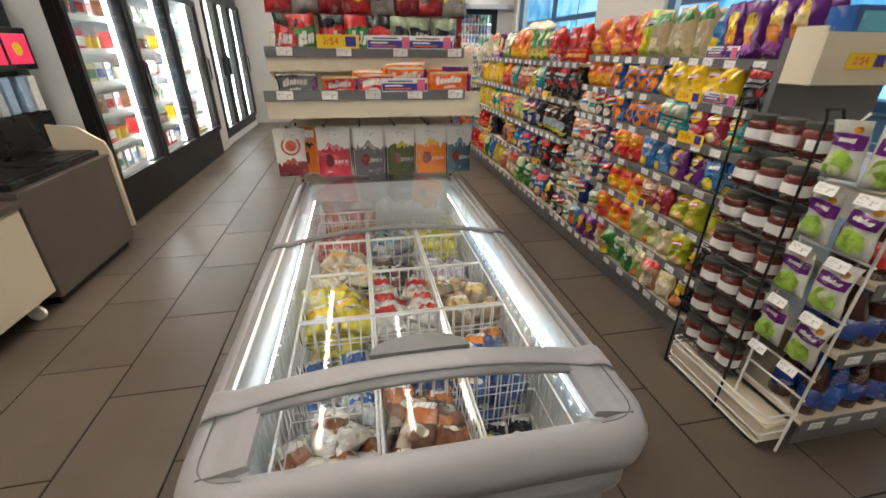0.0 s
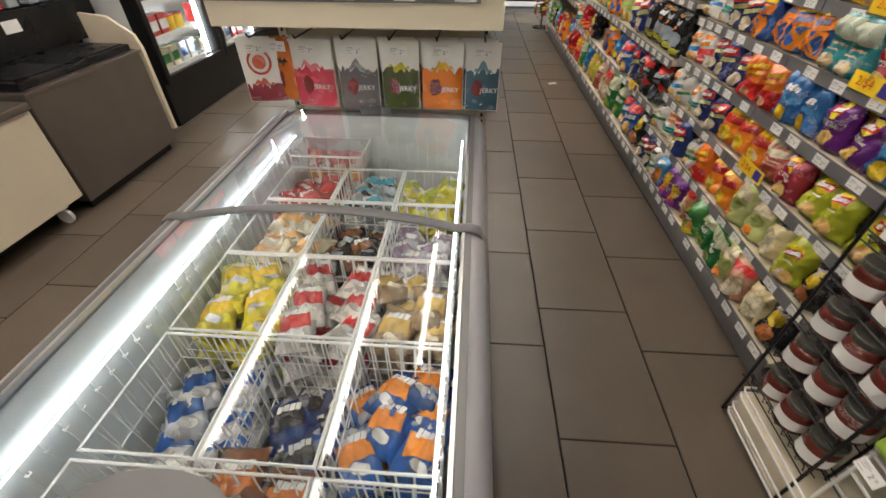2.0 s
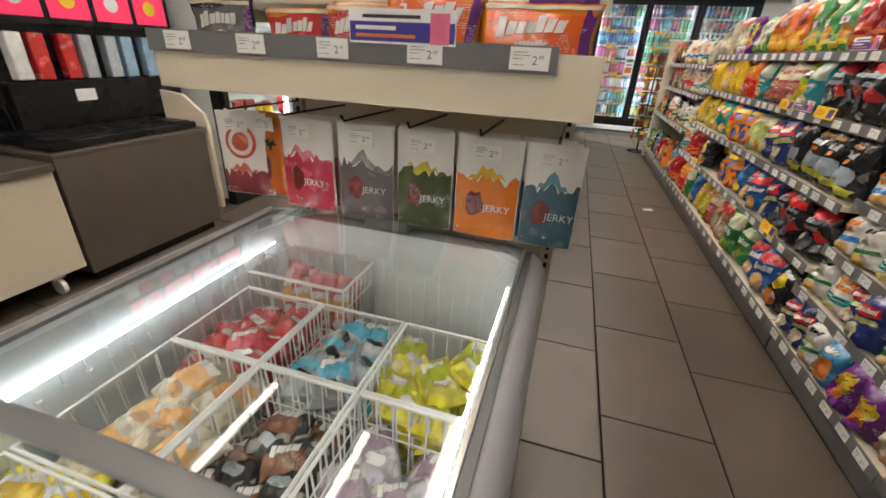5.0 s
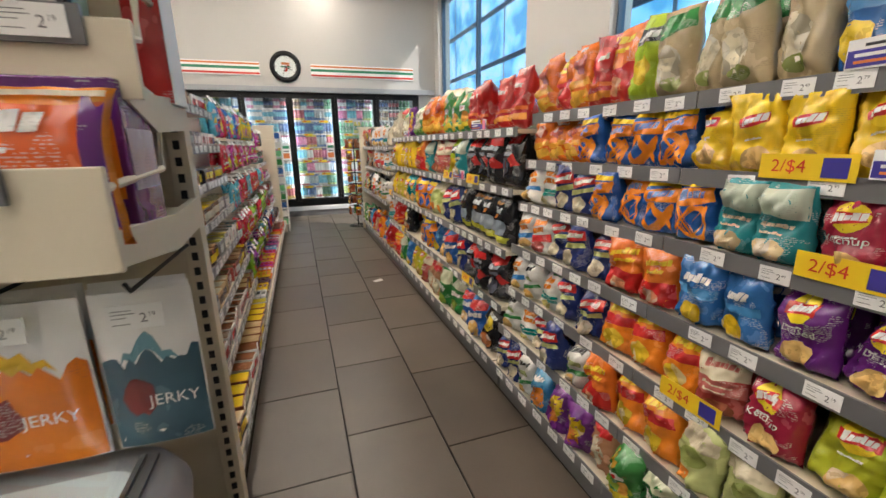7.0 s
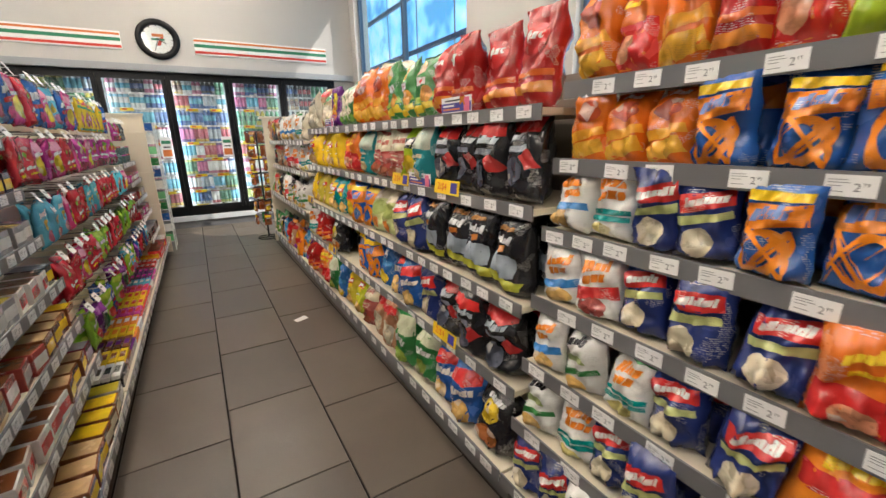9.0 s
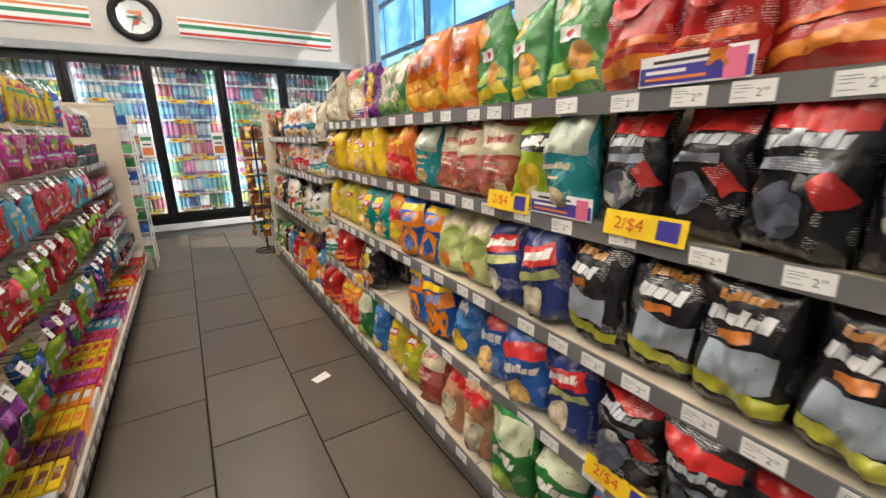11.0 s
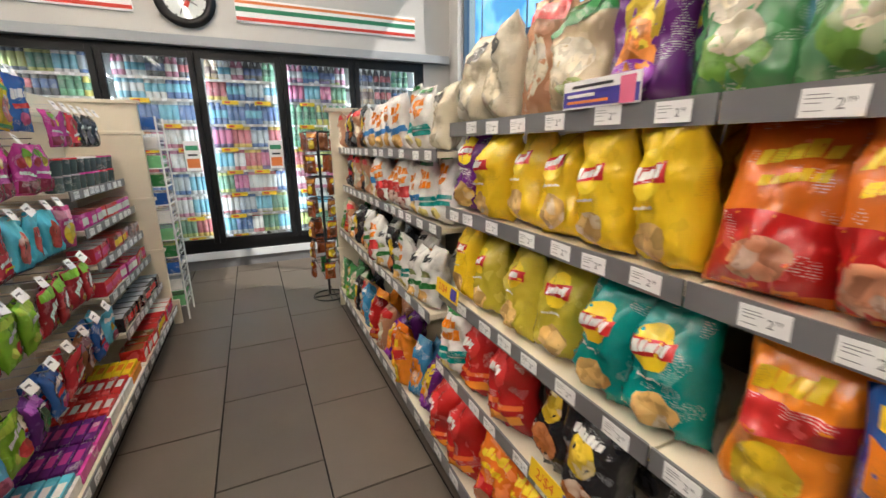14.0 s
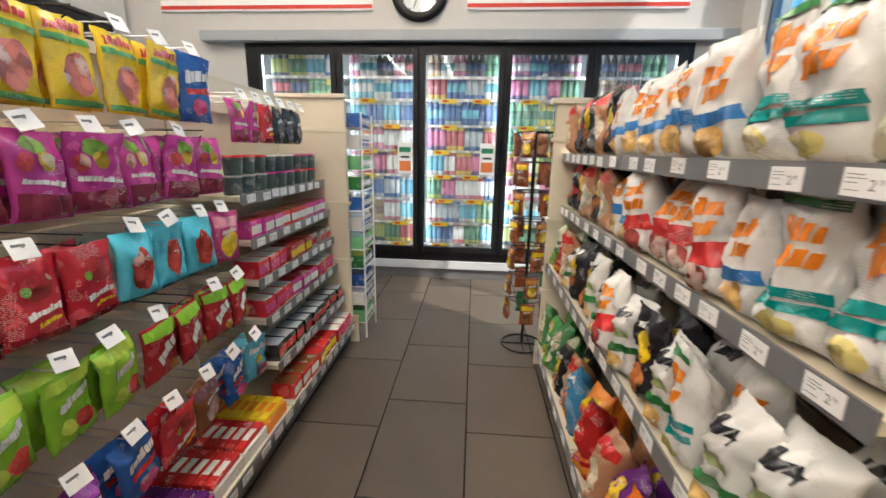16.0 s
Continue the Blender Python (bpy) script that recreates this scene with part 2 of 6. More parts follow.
# ---- mesh helpers ----
class Geo:
    """Collects faces for one mesh."""

    def __init__(self):
        self.v, self.f = [], []

    def add(self, verts, faces):
        o = len(self.v)
        self.v += [tuple(p) for p in verts]
        self.f += [tuple(i + o for i in q) for q in faces]
        return self

    def box(self, x0, x1, y0, y1, z0, z1, b=0.0):
        """A box, its edges chamfered by b."""
        if b <= 0:
            vs = [(x, y, z) for z in (z0, z1) for y in (y0, y1) for x in (x0, x1)]
            return self.add(vs, [(0, 2, 3, 1), (4, 5, 7, 6), (0, 1, 5, 4), (2, 6, 7, 3), (0, 4, 6, 2), (1, 3, 7, 5)])
        bm = bmesh.new()
        bmesh.ops.create_cube(bm, size=1, matrix=Matrix.LocRotScale(((x0 + x1) / 2, (y0 + y1) / 2, (z0 + z1) / 2), None, (x1 - x0, y1 - y0, z1 - z0)))
        bmesh.ops.bevel(bm, geom=list(bm.edges), offset=b, segments=2, affect="EDGES", profile=0.6)
        bm.verts.index_update()
        self.add([v.co[:] for v in bm.verts], [[v.index for v in f.verts] for f in bm.faces])
        bm.free()
        return self

    def tube(self, pts, r, n=5, closed=False):
        """A rod along points."""
        pts = [Vector(p) for p in pts]
        k, vs = len(pts), []
        for i, p in enumerate(pts):
            a, b = pts[i - 1 if (i or closed) else 0], pts[(i + 1) % k if (closed or i < k - 1) else i]
            d = (b - a).normalized()
            s = d.cross(Vector((0, 0, 1)) if abs(d.z) < 0.9 else Vector((1, 0, 0))).normalized()
            t = s.cross(d)
            vs += [p + r * (math.cos(2 * math.pi * j / n) * s + math.sin(2 * math.pi * j / n) * t) for j in range(n)]
        fs = [(i % k * n + j, i % k * n + (j + 1) % n, (i + 1) % k * n + (j + 1) % n, (i + 1) % k * n + j) for i in range(k if closed else k - 1) for j in range(n)]
        if not closed:
            fs += [tuple(range(n)), tuple(range((k - 1) * n, k * n))]
        return self.add(vs, fs)

    def lathe(self, prof, n=14, c=(0, 0, 0)):
        """A turned shape from (radius, height) pairs."""
        vs = [(c[0] + r * math.cos(2 * math.pi * j / n), c[1] + r * math.sin(2 * math.pi * j / n), c[2] + z) for r, z in prof for j in range(n)]
        fs = [(i * n + j, i * n + (j + 1) % n, (i + 1) * n + (j + 1) % n, (i + 1) * n + j) for i in range(len(prof) - 1) for j in range(n)]
        fs += [tuple(reversed(range(n))), tuple(range((len(prof) - 1) * n, len(prof) * n))]
        return self.add(vs, fs)

    def grid(self, fn, nu, nv):
        """A sheet from fn(u, v), u and v from 0 to 1."""
        vs = [fn(i / nu, j / nv) for j in range(nv + 1) for i in range(nu + 1)]
        return self.add(vs, [(j * (nu + 1) + i, j * (nu + 1) + i + 1, (j + 1) * (nu + 1) + i + 1, (j + 1) * (nu + 1) + i) for j in range(nv) for i in range(nu)])

    def prism(self, poly, a, b, axis="y"):
        """An outline in the plane across an axis, carried from a to b."""
        put = {"x": lambda p, t: (t, p[0], p[1]), "y": lambda p, t: (p[0], t, p[1]), "z": lambda p, t: (p[0], p[1], t)}[axis]
        n = len(poly)
        return self.add([put(p, a) for p in poly] + [put(p, b) for p in poly], [tuple(range(n)), tuple(range(2 * n - 1, n - 1, -1))] + [(i, (i + 1) % n, n + (i + 1) % n, n + i) for i in range(n)])

    def mesh(self, name, material, smooth=False):
        me = bpy.data.meshes.new(name)
        me.from_pydata(self.v, [], self.f)
        if smooth:
            me.polygons.foreach_set("use_smooth", [True] * len(me.polygons))
        bm = bmesh.new()
        bm.from_mesh(me)
        bmesh.ops.recalc_face_normals(bm, faces=bm.faces)
        bm.to_mesh(me)
        bm.free()
        me.materials.append(material)
        return me


def part(name, geo, material, parent, label="", smooth=False, at=None):
    """One mesh object under a thing or part. geo: a Geo or a ready mesh."""
    ob = new(name, geo if isinstance(geo, bpy.types.Mesh) else geo.mesh(name, material, smooth))
    ob.parent = parent
    if at is not None:
        ob.matrix_basis = at if isinstance(at, Matrix) else Matrix.Translation(at)
    return tagged(ob, label)


def thing(name, label, category, loc=(0, 0, 0), rz=0, group="", kind=""):
    ob = new(name)
    ob.empty_display_size = 0.05
    ob.matrix_basis = pose(*loc, 0, 0, rz)
    return tagged(ob, label, category, group, kind)


def solid(name, geo, material, label, category, kind="", group="", loc=None, smooth=False):
    ob = new(name, geo.mesh(name, material, smooth))
    if loc is not None:
        ob.matrix_basis = pose(*loc)
    return tagged(ob, label, category, group, kind)


TEXTS = {}


def text_mesh(words, size, material):
    """Flat lettering in the x-z plane, facing -y, its middle at the origin."""
    key = (words, size, material.name)
    if key not in TEXTS:
        cu = bpy.data.curves.new("lettering", "FONT")
        cu.body, cu.size, cu.align_x, cu.align_y, cu.resolution_u = words, size, "CENTER", "CENTER", 2
        ob = bpy.data.objects.new("lettering", cu)
        scene.collection.objects.link(ob)
        me = bpy.data.meshes.new_from_object(ob.evaluated_get(bpy.context.evaluated_depsgraph_get()))
        bpy.data.objects.remove(ob)
        me.transform(Matrix.Rotation(radians(90), 4, "X"))
        me.materials.clear()
        me.materials.append(material)
        TEXTS[key] = me
    return TEXTS[key]


# ---- the setting ----
X_L, X_R, Y_B, Y_F, Z_C = -2.6, 4.05, 10.55, -3.0, 4.4
floor = thing("floor", "grey-brown stone-look floor tiles with dark grout", "floor", kind="structure")
part("subfloor", Geo().box(X_L - 0.2, X_R + 0.2, Y_F - 0.2, 12.4, -0.1, -0.004), M["grout"], floor, "dark grout bed")
ceiling = solid("ceiling", Geo().box(X_L - 0.2, X_R + 0.2, Y_F - 0.2, 12.4, Z_C, Z_C + 0.1), M["ceil"], "plain white shop ceiling", "ceiling", "structure")
wall_left = solid("wall_left", Geo().box(X_L - 0.15, X_L, Y_F, 12.4, 0, Z_C), M["wall"], "white painted side wall", "wall", "structure")
wall_front = solid("wall_front", Geo().box(X_L, X_R, Y_F - 0.15, Y_F, 0, Z_C), M["wall"], "white painted shop wall", "wall", "structure")
# back wall over and beside the drinks cooler, which is set into it
COOL = [-0.62, 0.235, 1.075, 1.925, 2.755, 3.595]
wall_back = thing("wall_back", "white painted wall above the built-in drinks cooler", "wall", kind="structure")
part("wall_panel", Geo().box(X_L, X_R, Y_B, Y_B + 0.12, 2.43, Z_C), M["wall"], wall_back)
part("wall_panel", Geo().box(X_L, COOL[0] - 0.10, Y_B, Y_B + 0.12, 0, 2.43), M["wall"], wall_back)
part("wall_panel", Geo().box(COOL[-1] + 0.08, X_R, Y_B, Y_B + 0.12, 0, 2.43), M["wall"], wall_back)
solid("cooler_room_wall", Geo().box(X_L, X_R + 0.1, 12.2, 12.3, 0, Z_C), M["wall"], "white back of the walk-in cooler", "wall", "structure")
solid("trim", Geo().box(COOL[0] - 0.5, X_R - 0.05, Y_B - 0.11, Y_B - 0.002, 2.405, 2.50, 0.006), M["soffit"], "grey ledge running above the cooler doors", "trim", "structure")
# right wall with tall windows
wall_right = thing("wall_right", "white wall with tall windows and a wide column", "wall", kind="structure")
WIN = [(1.5, 5.2), (6.75, 10.3)]
edges = [Y_F] + [e for w in WIN for e in w] + [Y_B + 0.12]
for a, b in zip(edges[0::2], edges[1::2]):
    part("column", Geo().box(X_R, X_R + 0.25, a, b, 0, Z_C), M["wall"], wall_right)
for a, b in WIN:
    part("parapet", Geo().box(X_R, X_R + 0.25, a, b, 0, 0.9), M["wall"], wall_right)
    part("lintel", Geo().box(X_R, X_R + 0.25, a, b, 4.2, Z_C), M["wall"], wall_right)
for k, (a, b) in enumerate(WIN):
    w = thing("window_%d" % (k + 1), "tall shop window with dark metal frame", "window", kind="structure")
    fr = Geo()
    n = 2
    for i in range(n + 1):
        y = a + (b - a) * i / n
        fr.box(X_R + 0.08, X_R + 0.15, max(a, y - 0.03), min(b, y + 0.03), 0.9, 4.2)
    for z in (0.93, 4.17):
        fr.box(X_R + 0.083, X_R + 0.147, a, b, z - 0.03, z + 0.03)
    part("window_frame", fr, M["mull"], w)
    for i in range(n):
        p = part("pane", Geo().box(X_R + 0.11, X_R + 0.118, a + (b - a) * i / n + 0.03, a + (b - a) * (i + 1) / n - 0.03, 0.96, 4.14), M["window"], w)
        p.visible_shadow = False
# outdoors: street and the glass block opposite
ground = solid("ground", Geo().box(4.3, 300, -200, 200, -0.25, -0.15), M["street"], "grey asphalt street outside the windows", "ground", "structure")
block = thing("office_building", "blue glass office building across the street", "building", (16, 0, -0.15))
part("wall", Geo().box(0.05, 8, -14, 82, 0, 15), M["stone"], block)
for i in range(19):
    for j in range(4):
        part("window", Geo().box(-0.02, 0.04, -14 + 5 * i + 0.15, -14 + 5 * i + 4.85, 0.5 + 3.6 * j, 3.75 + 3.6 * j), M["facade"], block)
for j in range(5):
    part("ledge", Geo().box(-0.18, 0.045, -14, 82, 0.12 + 3.6 * j, 0.42 + 3.6 * j), M["stone"] if j % 2 else M["mull"], block)
# ceiling lights in long rows
for x, ys in ((-1.25, (-1.6, 0.9, 3.4, 5.9, 8.4)), (0.55, (-1.6, 0.9, 3.4, 5.9, 8.4)), (1.75, (4.6, 7.1, 9.3))):
    for y in ys:
        t = thing("ceiling_light", "long white ceiling strip light", "lamp", (x, y, 4.22), group="ceiling strip lights")
        part("housing", Geo().prism([(-0.06, 0.06), (0.06, 0.06), (0.035, 0.0), (-0.035, 0.0)], -1.15, 1.15), M["card"], t)
        part("tube", Geo().prism([(-0.055, -0.01), (0.055, -0.01), (0.05, -0.045), (-0.05, -0.045)], -1.13, 1.13), M["tube"], t)
        part("hanger", Geo().tube([(0, -0.9, 0.06), (0, -0.9, Z_C - 4.22)], 0.004).tube([(0, 0.9, 0.06), (0, 0.9, Z_C - 4.22)], 0.004), M["chrome"], t)

# stripes and clock on the back wall
for x0, x1 in ((-1.55, 0.62), (1.53, 3.565)):
    t = thing("striped_trim_board", "white board with orange, green and red stripes", "sign", ((x0 + x1) / 2, Y_B, 2.69), group="striped boards")
    h = (x1 - x0) / 2
    part("board", Geo().box(-h, h, -0.022, 0, 0, 0.235, 0.004), M["card"], t)
    for z, e, m in ((0.185, 0.028, "orangeprint"), (0.105, 0.045, "greenprint"), (0.018, 0.034, "redprint")):
        part("stripe", Geo().box(-h + 0.004, h - 0.004, -0.0255, -0.0225, z, z + e), M[m], t)
clock = thing("wall_clock", "round black wall clock with white dial", "clock", (1.075, Y_B, 2.86))
ring = Geo()
ring.grid(lambda u, v: ((0.235 + 0.045 * math.cos(2 * math.pi * v)) * math.cos(2 * math.pi * u), -0.03 + 0.035 * math.sin(2 * math.pi * v), (0.235 + 0.045 * math.cos(2 * math.pi * v)) * math.sin(2 * math.pi * u)), 40, 8)
part("rim", ring, M["black"], clock, smooth=True)
dial = Geo().prism([(0.235 * math.cos(a * math.pi / 20), 0.235 * math.sin(a * math.pi / 20)) for a in range(40)], -0.022, -0.001)
part("dial", dial, M["card"], clock)
for a in range(12):
    c, s = math.sin(a * math.pi / 6), math.cos(a * math.pi / 6)
    g = Geo().box(-0.006, 0.006, -0.0255, -0.0225, 0.175, 0.215)
    part("hour_mark", g, M["ink"], clock, at=Matrix.Rotation(a * math.pi / 6, 4, "Y"))
part("emblem", Geo().box(-0.07, 0.075, -0.025, -0.0225, 0.035, 0.075), M["orangeprint"], clock)
part("emblem", Geo().prism([(0.03, 0.033), (0.075, 0.033), (0.02, -0.085), (-0.025, -0.085)], -0.025, -0.0225), M["redprint"], clock)
part("emblem", Geo().box(-0.085, 0.085, -0.0265, -0.0255, -0.015, 0.012), M["greenprint"], clock)
part("hand", Geo().prism([(-0.006, -0.02), (0.006, -0.02), (0.004, 0.17), (-0.004, 0.17)], -0.031, -0.028), M["ink"], clock, at=Matrix.Rotation(radians(200), 4, "Y"))
part("hand", Geo().prism([(-0.007, -0.02), (0.007, -0.02), (0.005, 0.12), (-0.005, 0.12)], -0.034, -0.0315), M["ink"], clock, at=Matrix.Rotation(radians(120), 4, "Y"))
part("cover_glass", Geo().prism([(0.23 * math.cos(a * math.pi / 20), 0.23 * math.sin(a * math.pi / 20)) for a in range(40)], -0.045, -0.042), M["pane"], clock).visible_shadow = False


# ---- coolers ----
def cooler_door(parent, x0, x1, z0, z1, pane_mat, handle_right):
    """A black-framed glass door in the x-z plane, facing -y."""
    d = part("door", Geo().box(x0, x0 + 0.055, -0.045, 0, z0, z1, 0.004).box(x1 - 0.055, x1, -0.045, 0, z0, z1, 0.004)
             .box(x0 + 0.055, x1 - 0.055, -0.044, 0, z0, z0 + 0.06).box(x0 + 0.055, x1 - 0.055, -0.044, 0, z1 - 0.06, z1), M["black"], parent, "black metal door frame")
    part("pane", Geo().box(x0 + 0.05, x1 - 0.05, -0.028, -0.018, z0 + 0.055, z1 - 0.055), pane_mat, d).visible_shadow = False
    hx = x1 - 0.028 if handle_right else x0 + 0.028
    zm = (z0 + z1) / 2
    part("handle", Geo().tube([(hx, -0.04, zm - 0.16), (hx, -0.075, zm - 0.14), (hx, -0.075, zm + 0.14), (hx, -0.04, zm + 0.16)], 0.011, 6), M["blackp"], d)
    return d


back_cooler = thing("drinks_cooler", "black-framed walk-in drinks cooler with five lit glass doors", "cooler", (0, Y_B, 0))
Z0, Z1 = 0.30, 2.36
part("base", Geo().box(COOL[0] - 0.1, COOL[-1] + 0.08, -0.03, 0.08, 0.115, 0.20, 0.004), M["base"], back_cooler, "pale steel ledge under the doors")
part("toe_kick", Geo().box(COOL[0] - 0.1, COOL[-1] + 0.08, 0.0, 0.08, 0.0, 0.114), M["strip"], back_cooler, "dark recessed toe kick")
fr = Geo().box(COOL[0] - 0.1, COOL[-1] + 0.08, 0, 0.09, 0.20, Z0).box(COOL[0] - 0.1, COOL[-1] + 0.08, 0, 0.09, Z1, 2.43)
for x in COOL:
    fr.box(x - 0.028, x + 0.028, 0.001, 0.089, Z0, Z1)
fr.box(COOL[0] - 0.1, COOL[0] - 0.03, 0.001, 0.088, Z0, Z1).box(COOL[-1] + 0.03, COOL[-1] + 0.08, 0.001, 0.088, Z0, Z1)
part("frame", fr, M["black"], back_cooler)
for k in range(5):
    cooler_door(back_cooler, COOL[k] + 0.006, COOL[k + 1] - 0.006, Z0 + 0.004, Z1 - 0.004, M["pane"], k % 2 == 0)
for k, x in enumerate(COOL):
    part("light_strip", Geo().box(x - 0.02, x + 0.02, 0.093, 0.115, Z0 + 0.05, Z1 - 0.05), M["coolled"], back_cooler, "white vertical light strip")
part("liner", Geo().box(COOL[0] - 0.1, COOL[-1] + 0.08, 1.0, 1.03, 0, 2.6), M["inner"], back_cooler)
part("liner", Geo().box(COOL[0] - 0.1, COOL[-1] + 0.08, 0.09, 1.0, 0.18, 0.22), M["inner"], back_cooler)
part("liner", Geo().box(COOL[0] - 0.1, COOL[-1] + 0.08, 0.09, 1.0, 2.56, 2.6), M["inner"], back_cooler)
part("liner", Geo().box(COOL[0] - 0.12, COOL[0] - 0.1, 0.09, 1.0, 0.18, 2.6), M["inner"], back_cooler)
part("liner", Geo().box(COOL[-1] + 0.08, COOL[-1] + 0.1, 0.09, 1.0, 0.18, 2.6), M["inner"], back_cooler)
COOL_Z = [0.36, 0.60, 0.86, 1.12, 1.38, 1.64, 1.90, 2.12]
for k in range(5):
    for z in COOL_Z:
        g = Geo()
        for i in range(17):
            x = COOL[k] + 0.03 + (COOL[k + 1] - COOL[k] - 0.06) * i / 16
            g.box(x - 0.0035, x + 0.0035, 0.16, 0.72, z - 0.008, z)
        g.box(COOL[k] + 0.02, COOL[k + 1] - 0.02, 0.15, 0.165, z - 0.022, z + 0.006)
        sh = part("shelf", g, M["chrome"], back_cooler, "steel wire shelf with price rail")
        tg = Geo()
        for i in range(6):
            x = COOL[k] + 0.07 + 0.13 * i + random.uniform(-0.015, 0.015)
            tg.box(x, x + 0.045, 0.146, 0.149, z - 0.020, z + 0.004)
        part("price_tag", tg, M["card"], sh)

# left wall: two banks of upright fridges with a white post between them
def fridge_bank(name, label, x, y0, y1, n, z0, z1):
    t = thing(name, label, "cooler", (x, y0, 0), 90)
    w = (y1 - y0) / n
    D = 0.6
    fr = Geo().box(0, y1 - y0, 0, 0.09, 0.0, z0).box(0, y1 - y0, 0, 0.09, z1, z1 + 0.22)
    for i in range(n + 1):
        fr.box(max(0, i * w - 0.04), min(y1 - y0, i * w + 0.04), 0.001, 0.089, z0, z1)
    part("frame", fr, M["black"], t)
    W = y1 - y0
    for c in ((0, W, D, D + 0.03, 0.05, z1 + 0.2), (0, W, 0.09, D, 0.05, z0 - 0.02), (0, W, 0.09, D, z1 + 0.1, z1 + 0.2), (0, 0.03, 0.09, D, z0, z1 + 0.1), (W - 0.03, W, 0.09, D, z0, z1 + 0.1)):
        part("liner", Geo().box(*c), M["inner"], t, "white cabinet liner")
    for i in range(n):
        cooler_door(t, i * w + 0.008, (i + 1) * w - 0.008, z0 + 0.003, z1 - 0.003, M["pane"], i % 2 == 0)
        part("light_strip", Geo().box((i + 1) * w - 0.085, (i + 1) * w - 0.05, 0.095, 0.12, z0 + 0.05, z1 - 0.05), M["fridgeled"], t)
        for j in range(6):
            z = z0 + 0.03 + j * (z1 - z0 - 0.1) / 6
            part("shelf", Geo().box(i * w + 0.05, (i + 1) * w - 0.08, 0.14, D - 0.02, z - 0.015, z).box(i * w + 0.05, (i + 1) * w - 0.08, 0.13, 0.141, z - 0.03, z + 0.02), M["wire"], t)
    return t


fridge_near = fridge_bank("food_fridge", "black upright fridge with three lit glass doors", -1.88, 4.25, 7.45, 3, 0.38, 2.15)
fridge_far = fridge_bank("beverage_fridge", "black upright fridge with three narrow glass doors", -1.95, 8.0, 10.35, 3, 0.22, 2.3)
solid("wall_post", Geo().box(-2.5, -1.90, 7.5, 7.9, 0, Z_C), M["wall"], "white post between the fridges", "wall", "structure")
solid("baseboard", Geo().box(-1.95, -1.93, 8.0, 10.35, 0.001, 0.10), M["base"], "pale kick board under the fridge", "baseboard", "structure")
solid("wall_header", Geo().box(-2.55, -1.92, 4.25, 10.5, 2.56, Z_C), M["wall"], "white wall above the fridges", "wall", "structure")


# ---- shelving ----
def mesh_of(name, *pairs):
    """One mesh from several Geo and material pairs."""
    g, cut = Geo(), []
    for q, m in pairs:
        g.add(q.v, q.f)
        cut.append(len(g.f))
    me = bpy.data.meshes.new(name)
    me.from_pydata(g.v, [], g.f)
    for q, m in pairs:
        me.materials.append(m)
    start = 0
    for k, end in enumerate(cut):
        for i in range(start, end):
            me.polygons[i].material_index = k
        start = end
    return me


def geo_text(words, size, x, y, z):
    me = text_mesh(words, size, M["ink"])
    return Geo().add([(v.co.x + x, v.co.y + y, v.co.z + z) for v in me.vertices], [tuple(p.vertices) for p in me.polygons])


def price_card(cents):
    ink = Geo()
    for z, w in ((0.010, 0.026), (0.005, 0.030), (-0.001, 0.018), (-0.011, 0.022)):
        ink.box(-0.030, -0.030 + w, -0.0022, -0.0016, z, z + 0.0010)
    t = geo_text("2", 0.021, 0.010, -0.002, -0.003)
    t2 = geo_text(cents, 0.010, 0.021, -0.002, 0.002)
    ink.add(t.v, t.f).add(t2.v, t2.f)
    return mesh_of("price_tag", (Geo().box(-0.036, 0.036, -0.0015, 0.0, -0.019, 0.019), M["card"]), (ink, M["tagink"]))


TAGS = [price_card(c) for c in ("19", "99", "79", "49")]
def board(mats):
    return [(nm, g.mesh(nm, m)) for nm, g, m in mats]


PROMO = board([("card", Geo().box(-0.10, 0.10, -0.002, 0.0, -0.03, 0.03), M["yellow"]), ("lettering", geo_text("2/$4", 0.042, -0.035, -0.0028, 0), M["redprint"]), ("print", Geo().box(0.035, 0.085, -0.003, -0.0022, -0.022, 0.022), M["bluecard"])])
BLURB = board([("card", Geo().box(-0.11, 0.11, -0.002, 0.0, -0.03, 0.03), M["card"]), ("band", Geo().box(-0.108, 0.108, -0.0026, -0.0021, -0.026, 0.008), M["bluecard"]), ("print", Geo().box(-0.095, -0.01, -0.0032, -0.0027, -0.006, 0.001), M["card"]),
               ("print", Geo().box(-0.095, 0.03, -0.0032, -0.0027, -0.019, -0.013), M["orangeprint"]), ("print", Geo().box(0.06, 0.098, -0.0034, -0.0027, -0.028, 0.024), M["pinkcard"]), ("print", Geo().box(-0.08, 0.04, -0.0028, -0.0021, 0.014, 0.02), M["ink"])])
FLAG = board([("card", Geo().box(-0.085, 0.085, -0.002, 0, -0.022, 0.022), M["yellow"]), ("print", Geo().box(-0.06, 0.0, -0.003, -0.0022, -0.01, 0.012), M["redprint"])])


def promo_card(pieces, m, label, group="promo cards"):
    t = thing("promo_card", label, "price card", group=group)
    for nm, me in pieces:
        part(nm, me, None, t)
    t.matrix_basis = m
    return t


